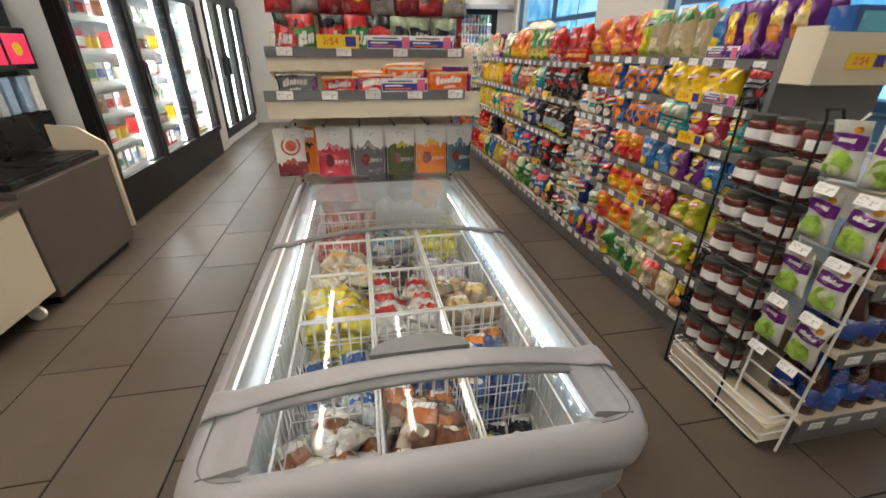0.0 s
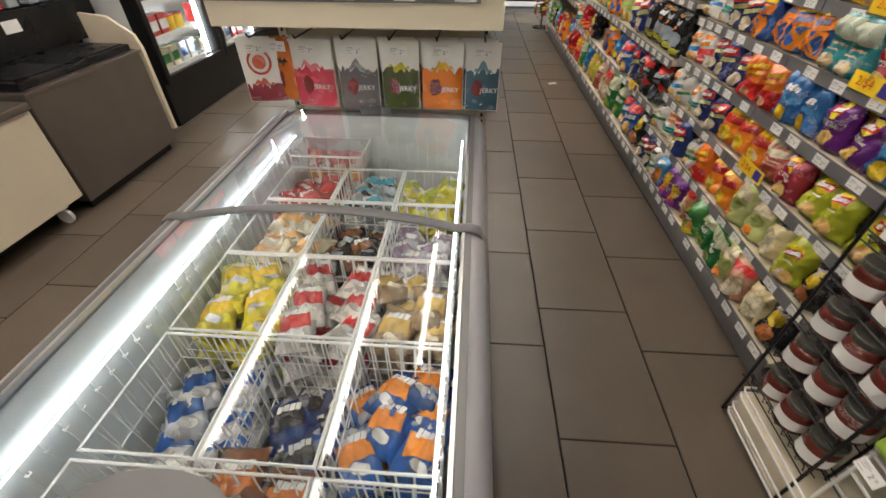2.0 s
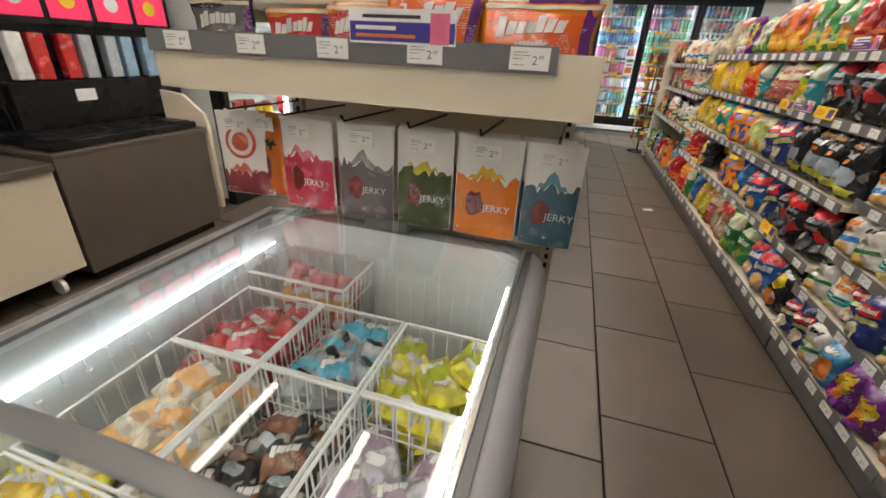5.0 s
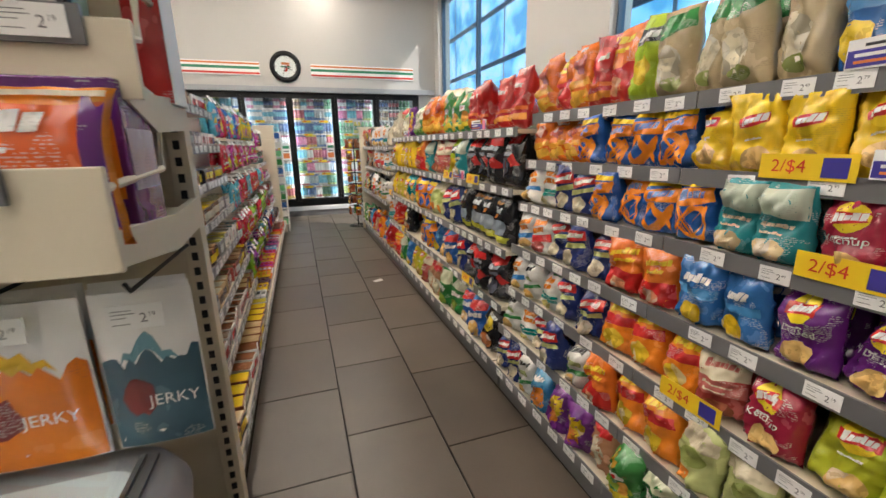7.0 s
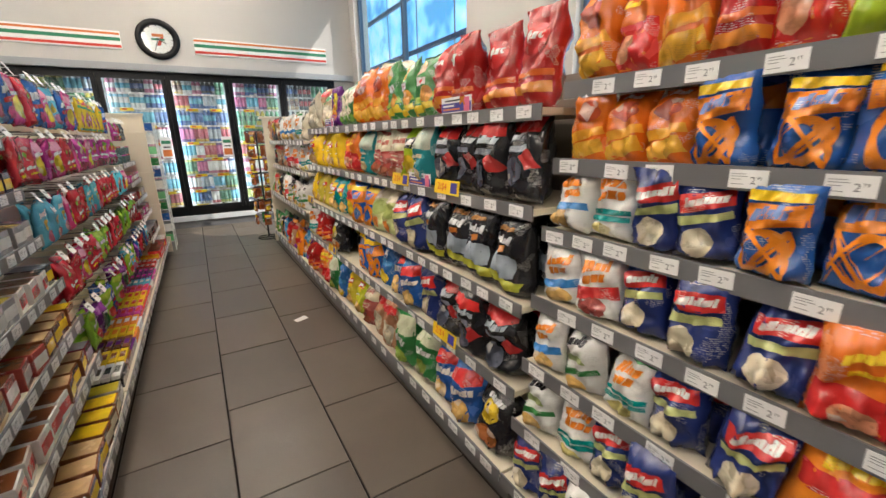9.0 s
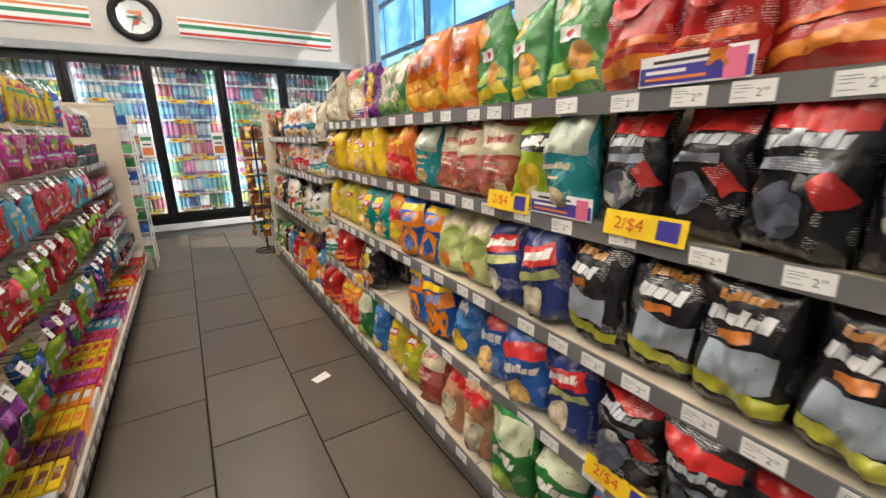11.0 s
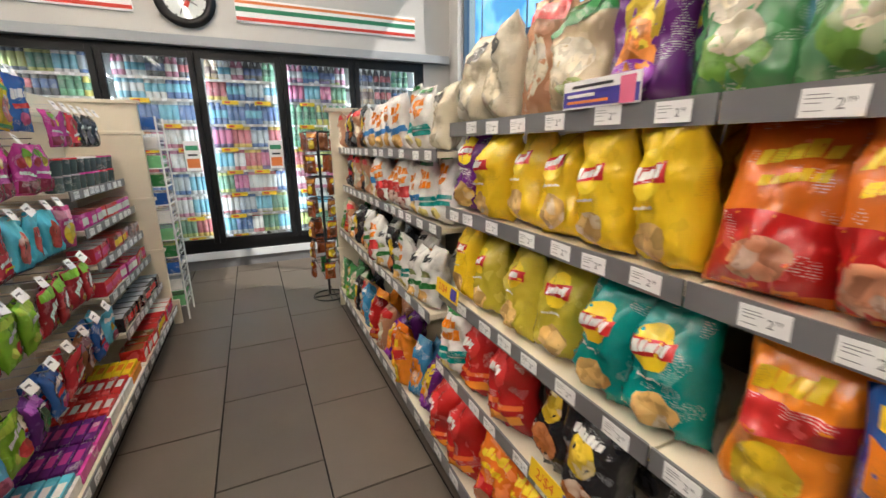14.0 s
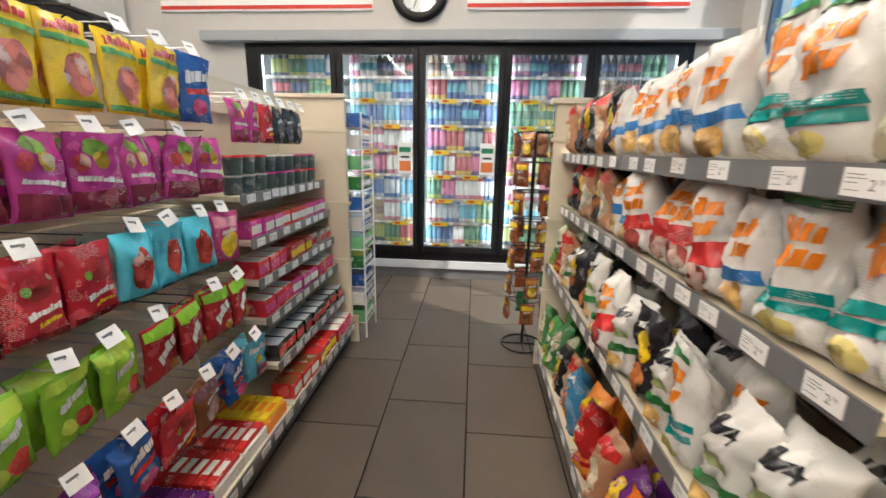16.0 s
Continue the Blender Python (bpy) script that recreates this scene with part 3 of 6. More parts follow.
def shelf_board(parent, y0, y1, x_front, x_back, z, step=0.165, lip=0.050, side=1):
    """A shelf of a run along y, its front lip at x_front with price tags. side 1: it faces -x, -1: it faces +x."""
    lo, hi = sorted((x_front + side * 0.006, x_back))
    g = Geo().box(lo, hi, y0 + 0.004, y1 - 0.004, z - 0.022, z)
    sh = part("shelf", g, M["cream"], parent, "cream steel shelf")
    f0, f1 = sorted((x_front, x_front + side * 0.006))
    part("label_strip", Geo().box(f0, f1, y0 + 0.003, y1 - 0.003, z - lip + 0.012, z + 0.012), M["strip"], sh, "grey label strip")
    y = y0 + 0.08
    while y < y1 - 0.05:
        part("price_tag", random.choice(TAGS), None, sh, at=pose(x_front - side * 0.001, y, z - lip / 2 + 0.012 + random.uniform(-0.004, 0.004), 0, random.uniform(-2, 2), -90 * side))
        y += step * random.uniform(0.7, 1.3)
    return sh


def promo(me, x, y, z, side=1, tilt=0):
    return promo_card(me, pose(x - side * 0.004, y, z, tilt, 0, -90 * side), "yellow two-for-four price card clipped to the shelf" if me is PROMO else "blue and pink bonus points card")


# right-hand run: levels as (z, front x)
RUN_A = (1.72, 3.615, [(1.525, 2.32), (1.30, 2.29), (1.085, 2.255), (0.855, 2.22), (0.625, 2.19), (0.40, 2.15), (0.175, 2.105)])
RUN_B = (3.62, 6.695, [(1.465, 2.24), (1.15, 2.22), (0.815, 2.185), (0.495, 2.165), (0.175, 2.105)])
RUN_C = (6.70, 8.74, [(1.37, 2.185), (1.065, 2.20), (0.70, 2.14), (0.175, 2.105)])
BACK_X = 2.68
for nm, (y0, y1, levels) in (("A", RUN_A), ("B", RUN_B), ("C", RUN_C)):
    t = thing("gondola_shelving", {"A": "cream steel shelving with seven levels of crisp packets", "B": "cream steel shelving with five levels of large crisp bags", "C": "cream steel shelving with four levels of snack bags"}[nm], "shelving", group="snack shelving")
    part("back_panel", Geo().box(BACK_X, BACK_X + 0.03, y0 + 0.002, y1 - 0.002, 0.0, 1.62), M["taupe"], t, "taupe back panel")
    part("base", Geo().box(2.16, BACK_X, y0 + 0.01, y1 - 0.01, 0.0, 0.10), M["strip"], t, "dark grey kick base")
    n = 2 if nm != "B" else 3
    for i in range(n + 1):
        y = y0 + 0.015 + (y1 - y0 - 0.03) * i / n
        part("upright", Geo().box(BACK_X - 0.03, BACK_X - 0.001, y - 0.012, y + 0.012, 0.1, 1.62), M["cream"], t)
    for z, xf in levels:
        for i in range(n):
            shelf_board(t, y0 + (y1 - y0) * i / n, y0 + (y1 - y0) * (i + 1) / n, xf, BACK_X - 0.031, z, 0.15)
    if nm == "C":
        part("end_panel", Geo().box(2.13, BACK_X + 0.03, y1 + 0.003, y1 + 0.035, 0.06, 1.66, 0.004).box(2.11, 2.15, y1 + 0.003, y1 + 0.03, 0.0, 0.12), M["cream"], t)
        for z in (0.52, 0.98, 1.46):
            part("panel_rib", Geo().box(2.118, BACK_X + 0.03, y1 - 0.004, y1 + 0.045, z - 0.012, z + 0.012, 0.003), M["cream"], t)
        part("end_cap", Geo().box(2.10, BACK_X + 0.03, y1 - 0.02, y1 + 0.06, 1.66, 1.69, 0.004), M["cream"], t)

# left-hand run
LEFT_BACK = 0.36
LEFT_1 = (2.80, 5.05, [(1.62, 0.62), (1.40, 0.64), (1.19, 0.66), (0.99, 0.68), (0.79, 0.71), (0.60, 0.74), (0.40, 0.77), (0.155, 0.84)])
LEFT_3 = (7.92, 8.92, [(1.17, 0.66), (0.97, 0.69), (0.78, 0.71), (0.59, 0.73), (0.36, 0.77), (0.155, 0.84)])
LEFT_2 = (5.06, 7.91, [(0.155, 0.84)])
PEGS = [1.70, 1.40, 1.11, 0.83, 0.55]
for k, (y0, y1, levels) in enumerate((LEFT_1, LEFT_2, LEFT_3)):
    t = thing("gondola_shelving", ("cream shelving crowded with small candy boxes", "cream shelving with hooks of hanging candy bags", "cream shelving with candy tubs and bars")[k], "shelving", group="candy shelving")
    part("back_panel", Geo().box(LEFT_BACK - 0.03, LEFT_BACK, y0 + 0.002, y1 - 0.002, 0, 1.72), M["cream"], t, "cream back panel")
    part("base", Geo().box(LEFT_BACK, 0.78, y0 + 0.01, y1 - 0.01, 0, 0.09), M["strip"], t, "dark grey kick base")
    for z, xf in levels:
        shelf_board(t, y0, y1, xf, LEFT_BACK + 0.002, z, 0.12, 0.05, -1)
    if k == 1:
        peg_run = t
        for z in PEGS:
            part("peg_bar", Geo().box(LEFT_BACK + 0.001, LEFT_BACK + 0.03, y0 + 0.01, y1 - 0.01, z - 0.02, z + 0.02), M["cream"], t)
    if k == 2:
        end_run = t
        part("end_panel", Geo().box(LEFT_BACK - 0.2, 0.815, y1 + 0.003, y1 + 0.04, 0.06, 1.70, 0.004).box(0.80, 0.86, y1 + 0.003, y1 + 0.03, 0.0, 0.20), M["cream"], t)
        for z in (0.62, 1.02, 1.50):
            part("panel_rib", Geo().box(LEFT_BACK - 0.2, 0.827, y1 - 0.004, y1 + 0.05, z - 0.012, z + 0.012, 0.003), M["cream"], t)
        part("end_cap", Geo().box(LEFT_BACK - 0.2, 0.83, y1 - 0.015, y1 + 0.06, 1.70, 1.725, 0.004), M["cream"], t)
        part("peg_bar", Geo().box(LEFT_BACK + 0.001, LEFT_BACK + 0.03, y0, y1, 1.55, 1.59), M["cream"], t)


# ---- crisp bags ----
FILM = {}


def ink(col, pic=False):
    if (col, pic) not in FILM:
        FILM[(col, pic)] = film("printed_film_%d" % len(FILM), col, pic=pic)
    return FILM[(col, pic)]


def bag_surface(w, h, d, seed):
    """Front of a filled bag: u from -1 to 1, v from 0 to 1; sign -1 front, 1 back."""
    flop, skew = math.sin(seed * 12.9), math.sin(seed * 7.3)
    rough = min(d, 0.085)

    def at(u, v, sign=-1, lift=0.0):
        f = min(1.0, v / 0.16) ** 0.55 * min(1.0, (1 - v) / 0.34) ** 0.8
        f = f * (1 - abs(u) ** 2.6) ** 0.75 if abs(u) < 1 else 0.0
        pinch = 1 - 0.10 * math.sin(math.pi * min(1, max(0, v))) ** 0.7
        n = noise.noise(Vector((u * 1.9 + seed, v * 3.0, seed * 1.7 + sign))) * 0.32 * rough
        ends = abs(2 * v - 1) ** 1.5
        n += (1 - abs(noise.noise(Vector((u * 5.5 + seed, v * 1.6 - seed, 3.1 + sign))))) ** 5 * 0.22 * rough * (0.25 + ends)
        n += (1 - abs(noise.noise(Vector((u * 2.2 - seed, v * 7 + seed, 9.1 + sign))))) ** 6 * 0.16 * rough
        edge = 1.0 if abs(u) < 0.97 else 0.0
        x = u * w / 2 * pinch + 0.05 * w * skew * v * v + 0.03 * w * noise.noise(Vector((v * 3, seed, 0)))
        crimp = 0.0022 * math.sin(u * 40) if v > 0.95 else 0.0
        return (x, sign * (d / 2 * f + lift + n * edge * min(1, f * 2)) + crimp + max(0, v - 0.72) * h * 0.35 * flop, 0.004 + v * (h - 0.004) + 0.02 * h * noise.noise(Vector((u * 1.5, seed, 7))) * v)
    return at


def bag_meshes(w, h, d, base, patches, seed, busy=False):
    """The meshes of one bag design: body, then printed patches lying on its front."""
    at = bag_surface(w, h, d, seed)
    g = Geo()
    n, m = 18, 20
    vs, ids = [], {}
    for s in (-1, 1):
        for j in range(m + 1):
            for i in range(n + 1):
                key = (0 if i in (0, n) else s, i, j)
                if key not in ids:
                    ids[key] = len(vs)
                    vs.append(at(2 * i / n - 1, j / m, s))
    fs = []
    for s in (-1, 1):
        k = lambda i, j: ids[(0 if i in (0, n) else s, i, j)]
        fs += [(k(i, j), k(i + 1, j), k(i + 1, j + 1), k(i, j + 1)) for j in range(m) for i in range(n)]
    g.add(vs, fs)
    shell = vs

    def skin(u, v, lift):
        """A point on the front's own facets, raised by lift."""
        x, y = (u + 1) / 2 * n, v * m
        i, j = min(n - 1, int(x)), min(m - 1, int(y))
        a, b = x - i, y - j
        q = [Vector(shell[ids[(0 if c in (0, n) else -1, c, r)]]) for c, r in ((i, j), (i + 1, j), (i + 1, j + 1), (i, j + 1))]
        return (q[0] * (1 - a) * (1 - b) + q[1] * a * (1 - b) + q[2] * a * b + q[3] * (1 - a) * b + Vector((0, -lift, 0)))[:]
    out = [("body", g.mesh("bag_body", ink(base, busy), True), "")]
    rnd = random.Random(seed)
    for q, (kind, col, u, v, ru, rv, tilt) in enumerate(patches):
        p = Geo()
        c, s = math.cos(radians(tilt)), math.sin(radians(tilt))
        lift = 0.0030 + 0.0011 * q

        def pt(a, b, u=u, v=v):
            uu, vv = u + a * c - b * s * h / w * 2, v + b * c + a * s * w / h / 2
            return skin(max(-0.96, min(0.96, uu)), max(0.015, min(0.985, vv)), lift)
        blobs = [(0, 0, ru, rv)]
        if kind[0] == "T":
            src = text_mesh(kind[1:], 1.0, M["card"])
            p.add([pt(v.co.x * ru / (w / 2) * 0.1, v.co.z * ru * 0.1 / h) for v in src.vertices], [tuple(f.vertices) for f in src.polygons])
            blobs = []
        if kind == "s":
            blobs = [(0, 0, ru * 1.1, rv * 1.1)]
        if kind == "q":
            # one long curled stick winding over the front
            f1, f2, ph = rnd.uniform(2.6, 3.4), rnd.uniform(4.2, 5.2), rnd.uniform(0, 6.3)

            def wind(x, y):
                a0, b0 = ru * math.sin(2 * math.pi * f1 * x + ph), rv * math.sin(2 * math.pi * f2 * x)
                return pt(a0 + 0.11 * (y - 0.5) * math.cos(9 * x), b0 + 0.07 * (y - 0.5))
            p.grid(wind, 110, 2)
            blobs = []
        for bu, bv, a, b in blobs:
            if kind == "r":
                p.grid(lambda x, y: pt(bu + (2 * x - 1) * a, bv + (2 * y - 1) * b * (1 + 0.12 * math.sin(5 * x + seed))), 26, max(4, round(b * 56)))
            elif kind == "w":
                # a row of plain slanted blocks on a slight arch, for lettering too blurred to read
                count = max(4, min(8, round(2 * a * w / (2.4 * b * h))))
                edge = -a
                for i in range(count):
                    wide = 2 * a / count * rnd.uniform(0.75, 1.2)
                    if edge + wide > a * 1.08:
                        break
                    base, tall = 0.4 * b * math.sin(math.pi * (edge + a) / (2 * a)) - b, b * rnd.choice((1.35, 1.5, 1.95)) * (1.2 if i == 0 else 1)
                    p.grid(lambda x, y: pt(edge + wide * (0.04 + 0.88 * x) + 0.45 * b * h / w * 2 * y, base + tall * y), 3, 4)
                    edge += wide
            else:
                ph = rnd.uniform(0, 6)
                heap = [(0.38 * math.cos(ph + q * 1.257), 0.38 * math.sin(ph + q * 1.257), rnd.uniform(0.42, 0.62) * (0.7 if kind == "s" else 1)) for q in range(5)]
                wob = []
                for i in range(18):
                    dx, dy = math.cos(i * math.pi / 9), math.sin(i * math.pi / 9)
                    reach = [hx * dx + hy * dy + math.sqrt(max(0, hr * hr - (hx * dy - hy * dx) ** 2)) for hx, hy, hr in heap if abs(hx * dy - hy * dx) < hr]
                    wob.append(1 if kind == "e" else max(reach + [0.3 if kind == "s" else 0.5]))
                vs = [pt(bu, bv)] + [pt(bu + a * r * wob[i] * math.cos(i * math.pi / 9), bv + b * r * wob[i] * math.sin(i * math.pi / 9)) for r in (0.25, 0.5, 0.75, 1) for i in range(18)]
                p.add(vs, [(0, 1 + i, 1 + (i + 1) % 18) for i in range(18)] + [(1 + 18 * k + i, 19 + 18 * k + i, 19 + 18 * k + (i + 1) % 18, 1 + 18 * k + (i + 1) % 18) for k in range(3) for i in range(18)])
        me = bpy.data.meshes.new("print")
        me.from_pydata(p.v, [], p.f)
        me.polygons.foreach_set("use_smooth", [True] * len(me.polygons))
        me.materials.append(ink(col, kind[0] in "cs"))
        out.append(({"e": "logo", "r": "band", "c": "picture", "s": "picture", "q": "picture", "w": "lettering", "T": "lettering"}[kind[0]], me, ""))
    return out


WHITE, CHIP, GOLD, RED, BLACK, CREAM = (0.78, 0.77, 0.74), (0.76, 0.47, 0.15), (0.84, 0.56, 0.02), (0.55, 0.03, 0.03), (0.018, 0.018, 0.022), (0.70, 0.62, 0.44)
ORANGE, NAVY, TEAL, PURPLE, LIME, GREEN = (0.80, 0.24, 0.02), (0.02, 0.035, 0.16), (0.0, 0.25, 0.23), (0.13, 0.02, 0.19), (0.42, 0.46, 0.03), (0.03, 0.20, 0.05)
BLUE, BRICK, SILVER, PALE, OLIVE, PINK, SKY = (0.02, 0.10, 0.36), (0.36, 0.06, 0.05), (0.42, 0.46, 0.50), (0.50, 0.54, 0.22), (0.52, 0.43, 0.04), (0.62, 0.06, 0.22), (0.10, 0.45, 0.62)


def round_logo(v=0.66):
    return [("e", (0.88, 0.62, 0.03), 0, v, 0.46, 0.17, 0), ("r", RED, 0, v, 0.50, 0.062, 7), ("w", WHITE, 0, v, 0.40, 0.042, 7), ("w", WHITE, 0, v - 0.22, 0.34, 0.012, 4), ("c", CHIP, 0.15, 0.21, 0.55, 0.17, 0)]


DESIGN = {
    "y": ("shiny yellow crisp bag with red and gold logo", GOLD, round_logo()),
    "o": ("olive yellow crisp bag with red and gold logo", OLIVE, round_logo()),
    "t": ("teal crisp bag with red and gold logo", TEAL, round_logo()),
    "p": ("purple crisp bag with red and gold logo", PURPLE, round_logo(0.72) + [("TAll Dressed", WHITE, -0.1, 0.47, 0.24, 0, 0)]),
    "k": ("dark red crisp bag with red and gold logo", (0.33, 0.02, 0.05), round_logo(0.72) + [("TKetchup", WHITE, 0, 0.47, 0.26, 0, 0)]),
    "l": ("lime green crisp bag with red and gold logo", LIME, round_logo(0.72)),
    "c": ("blue and orange cheese puff bag", BLUE, [("r", ORANGE, 0, 0.68, 0.9, 0.12, 6), ("w", (0.16, 0.24, 0.5), 0, 0.70, 0.6, 0.07, 6), ("r", GOLD, 0, 0.88, 0.85, 0.05, 0), ("q", (0.82, 0.26, 0.02), 0, 0.30, 0.66, 0.22, 0)]),
    "f": ("orange cheese puff bag with red foot and yellow lettering", (0.72, 0.17, 0.02), [("r", (0.52, 0.02, 0.02), 0, 0.24, 0.93, 0.22, 4), ("w", (0.86, 0.60, 0.04), 0, 0.80, 0.62, 0.055, 8), ("w", GOLD, 0.05, 0.66, 0.5, 0.035, 8), ("c", (0.74, 0.30, 0.16), -0.1, 0.22, 0.55, 0.15, 0)]),
    "F": ("orange and yellow puff snack bag", ORANGE, [("r", RED, 0, 0.60, 0.9, 0.09, 6), ("w", GOLD, 0, 0.80, 0.6, 0.07, 6), ("c", GOLD, 0, 0.26, 0.6, 0.22, 0)]),
    "d": ("black tortilla chip bag with red top and silver lettering", BLACK, [("r", RED, 0, 0.86, 0.85, 0.08, 0), ("w", SILVER, -0.05, 0.72, 0.66, 0.05, 3), ("r", (0.20, 0.22, 0.27), -0.05, 0.59, 0.6, 0.035, 3), ("c", (0.10, 0.11, 0.15), -0.1, 0.33, 0.6, 0.2, 0), ("r", (0.42, 0.03, 0.03), 0.62, 0.46, 0.2, 0.10, 30)]),
    "D": ("black and silver tortilla chip bag with lime stripe", BLACK, [("r", (0.34, 0.40, 0.46), 0.05, 0.42, 0.66, 0.13, -6), ("r", (0.50, 0.16, 0.03), -0.1, 0.63, 0.34, 0.035, 8), ("r", (0.45, 0.45, 0.05), 0, 0.23, 0.9, 0.055, -14), ("w", (0.66, 0.67, 0.68), -0.05, 0.74, 0.66, 0.055, -4), ("w", (0.40, 0.18, 0.05), 0, 0.88, 0.5, 0.03, 0)]),
    "g": ("lime tortilla chip bag with white lettering", (0.40, 0.55, 0.03), [("r", BLACK, 0, 0.74, 0.75, 0.09, 6), ("w", WHITE, 0, 0.74, 0.62, 0.05, 6), ("c", GOLD, 0, 0.35, 0.55, 0.2, 0)]),
    "n": ("navy ridged crisp bag with red lettering", NAVY, [("r", RED, 0, 0.73, 0.82, 0.10, 10), ("w", WHITE, 0, 0.73, 0.66, 0.05, 10), ("r", PALE, 0, 0.53, 0.85, 0.05, 10), ("c", CREAM, -0.1, 0.26, 0.6, 0.2, 0)]),
    "N": ("blue ridged crisp bag with red lettering", BLUE, [("r", RED, 0, 0.78, 0.8, 0.09, 10), ("w", WHITE, 0, 0.55, 0.66, 0.06, 10), ("c", CHIP, 0, 0.24, 0.6, 0.2, 0)]),
    "m": ("dusty red kettle crisp bag with cream top", BRICK, [("r", CREAM, 0, 0.76, 0.93, 0.19, 0), ("w", (0.55, 0.16, 0.13), 0, 0.76, 0.6, 0.05, 4), ("r", (0.50, 0.14, 0.12), 0, 0.45, 0.9, 0.10, 0), ("w", CREAM, -0.1, 0.48, 0.55, 0.016, 0), ("w", CREAM, -0.1, 0.40, 0.45, 0.016, 0), ("c", (0.42, 0.12, 0.06), 0.1, 0.17, 0.7, 0.13, 0)]),
    "T": ("teal kettle crisp bag with cream top", (0.02, 0.24, 0.27), [("r", (0.45, 0.52, 0.42), 0, 0.78, 0.93, 0.17, 0), ("w", CREAM, 0, 0.5, 0.6, 0.03, 0), ("w", CREAM, -0.1, 0.40, 0.45, 0.016, 0), ("c", (0.72, 0.55, 0.30), 0, 0.2, 0.7, 0.16, 0)]),
    "b": ("blue crisp bag with golden crisps", (0.03, 0.14, 0.38), [("w", WHITE, 0, 0.70, 0.55, 0.06, 0), ("r", (0.06, 0.24, 0.5), 0, 0.52, 0.85, 0.06, 0), ("c", GOLD, 0, 0.22, 0.6, 0.2, 0)]),
    "a": ("pale green crisp bag with cream top", PALE, [("r", CREAM, 0, 0.82, 0.9, 0.12, 0), ("c", ORANGE, -0.2, 0.2, 0.5, 0.14, 0), ("e", (0.35, 0.42, 0.12), 0.1, 0.52, 0.6, 0.16, 20)]),
    "G": ("green crisp bag with cream top", GREEN, [("r", (0.55, 0.58, 0.40), 0, 0.82, 0.93, 0.15, 0), ("w", WHITE, 0, 0.52, 0.55, 0.06, 0), ("c", (0.30, 0.45, 0.06), 0, 0.22, 0.65, 0.2, 0)]),
    "w": ("white snack bag with orange logo and blue band", WHITE, [("w", ORANGE, 0, 0.74, 0.60, 0.075, 6), ("w", ORANGE, 0.05, 0.58, 0.55, 0.075, 6), ("r", (0.04, 0.20, 0.50), 0, 0.36, 0.93, 0.06, 8), ("c", CHIP, 0, 0.17, 0.7, 0.16, 0)]),
    "W": ("white snack bag with orange logo and red band", WHITE, [("w", ORANGE, 0, 0.74, 0.60, 0.075, 6), ("w", ORANGE, 0.05, 0.58, 0.55, 0.075, 6), ("r", RED, 0, 0.38, 0.93, 0.09, 6), ("c", BRICK, 0, 0.17, 0.7, 0.16, 0)]),
    "x": ("white snack bag with orange logo and teal stripes", WHITE, [("w", ORANGE, 0, 0.74, 0.60, 0.075, 6), ("w", ORANGE, 0.05, 0.58, 0.55, 0.075, 6), ("r", TEAL, 0, 0.36, 0.93, 0.035, 4), ("r", TEAL, 0, 0.27, 0.93, 0.035, 4), ("r", GREEN, 0, 0.93, 0.9, 0.03, 0), ("c", (0.7, 0.6, 0.2), 0, 0.13, 0.6, 0.1, 0)]),
    "z": ("white snack bag with black and green print", (0.66, 0.66, 0.63), [("w", BLACK, 0, 0.80, 0.5, 0.06, 4), ("r", (0.30, 0.36, 0.16), 0, 0.56, 0.6, 0.05, 4), ("r", GREEN, 0, 0.36, 0.93, 0.05, 10), ("c", CHIP, 0, 0.17, 0.6, 0.14, 0)]),
    "K": ("black snack bag with yellow and orange print", BLACK, [("c", GOLD, 0, 0.62, 0.55, 0.22, 0), ("c", (0.45, 0.14, 0.03), 0, 0.25, 0.6, 0.2, 0), ("w", WHITE, 0, 0.82, 0.5, 0.04, 0)]),
    "u": ("purple and gold snack bag", PURPLE, [("c", GOLD, 0, 0.6, 0.7, 0.28, 0), ("s", ORANGE, 0, 0.35, 0.6, 0.3, 0), ("e", (0.3, 0.05, 0.4), 0, 0.2, 0.6, 0.1, 0)]),
    "r": ("deep red snack bag with orange swooshes", (0.40, 0.015, 0.015), [("r", (0.72, 0.24, 0.03), 0, 0.16, 0.93, 0.05, 9), ("r", (0.66, 0.13, 0.03), 0, 0.31, 0.93, 0.028, 6), ("e", (0.58, 0.03, 0.03), 0, 0.66, 0.62, 0.17, 8), ("w", WHITE, 0, 0.68, 0.42, 0.05, 6)]),
    "O": ("glossy orange snack bag", (0.72, 0.16, 0.01), [("r", (0.80, 0.44, 0.04), 0, 0.16, 0.9, 0.10, 16), ("r", (0.78, 0.36, 0.03), 0, 0.36, 0.9, 0.06, 16), ("c", (0.50, 0.07, 0.02), 0.1, 0.68, 0.6, 0.17, 0), ("w", WHITE, 0, 0.9, 0.4, 0.03, 0)]),
    "e": ("green and yellow snack bag with red-dot label", (0.05, 0.24, 0.06), [("c", (0.66, 0.36, 0.03), -0.3, 0.76, 0.5, 0.16, 0), ("r", (0.66, 0.52, 0.03), 0, 0.13, 0.93, 0.06, 14), ("r", (0.30, 0.46, 0.05), 0, 0.28, 0.93, 0.05, 14), ("c", (0.72, 0.34, 0.04), 0.5, 0.34, 0.36, 0.14, 0), ("r", WHITE, 0.15, 0.54, 0.34, 0.06, 0), ("e", RED, 0.15, 0.54, 0.14, 0.035, 0)]),
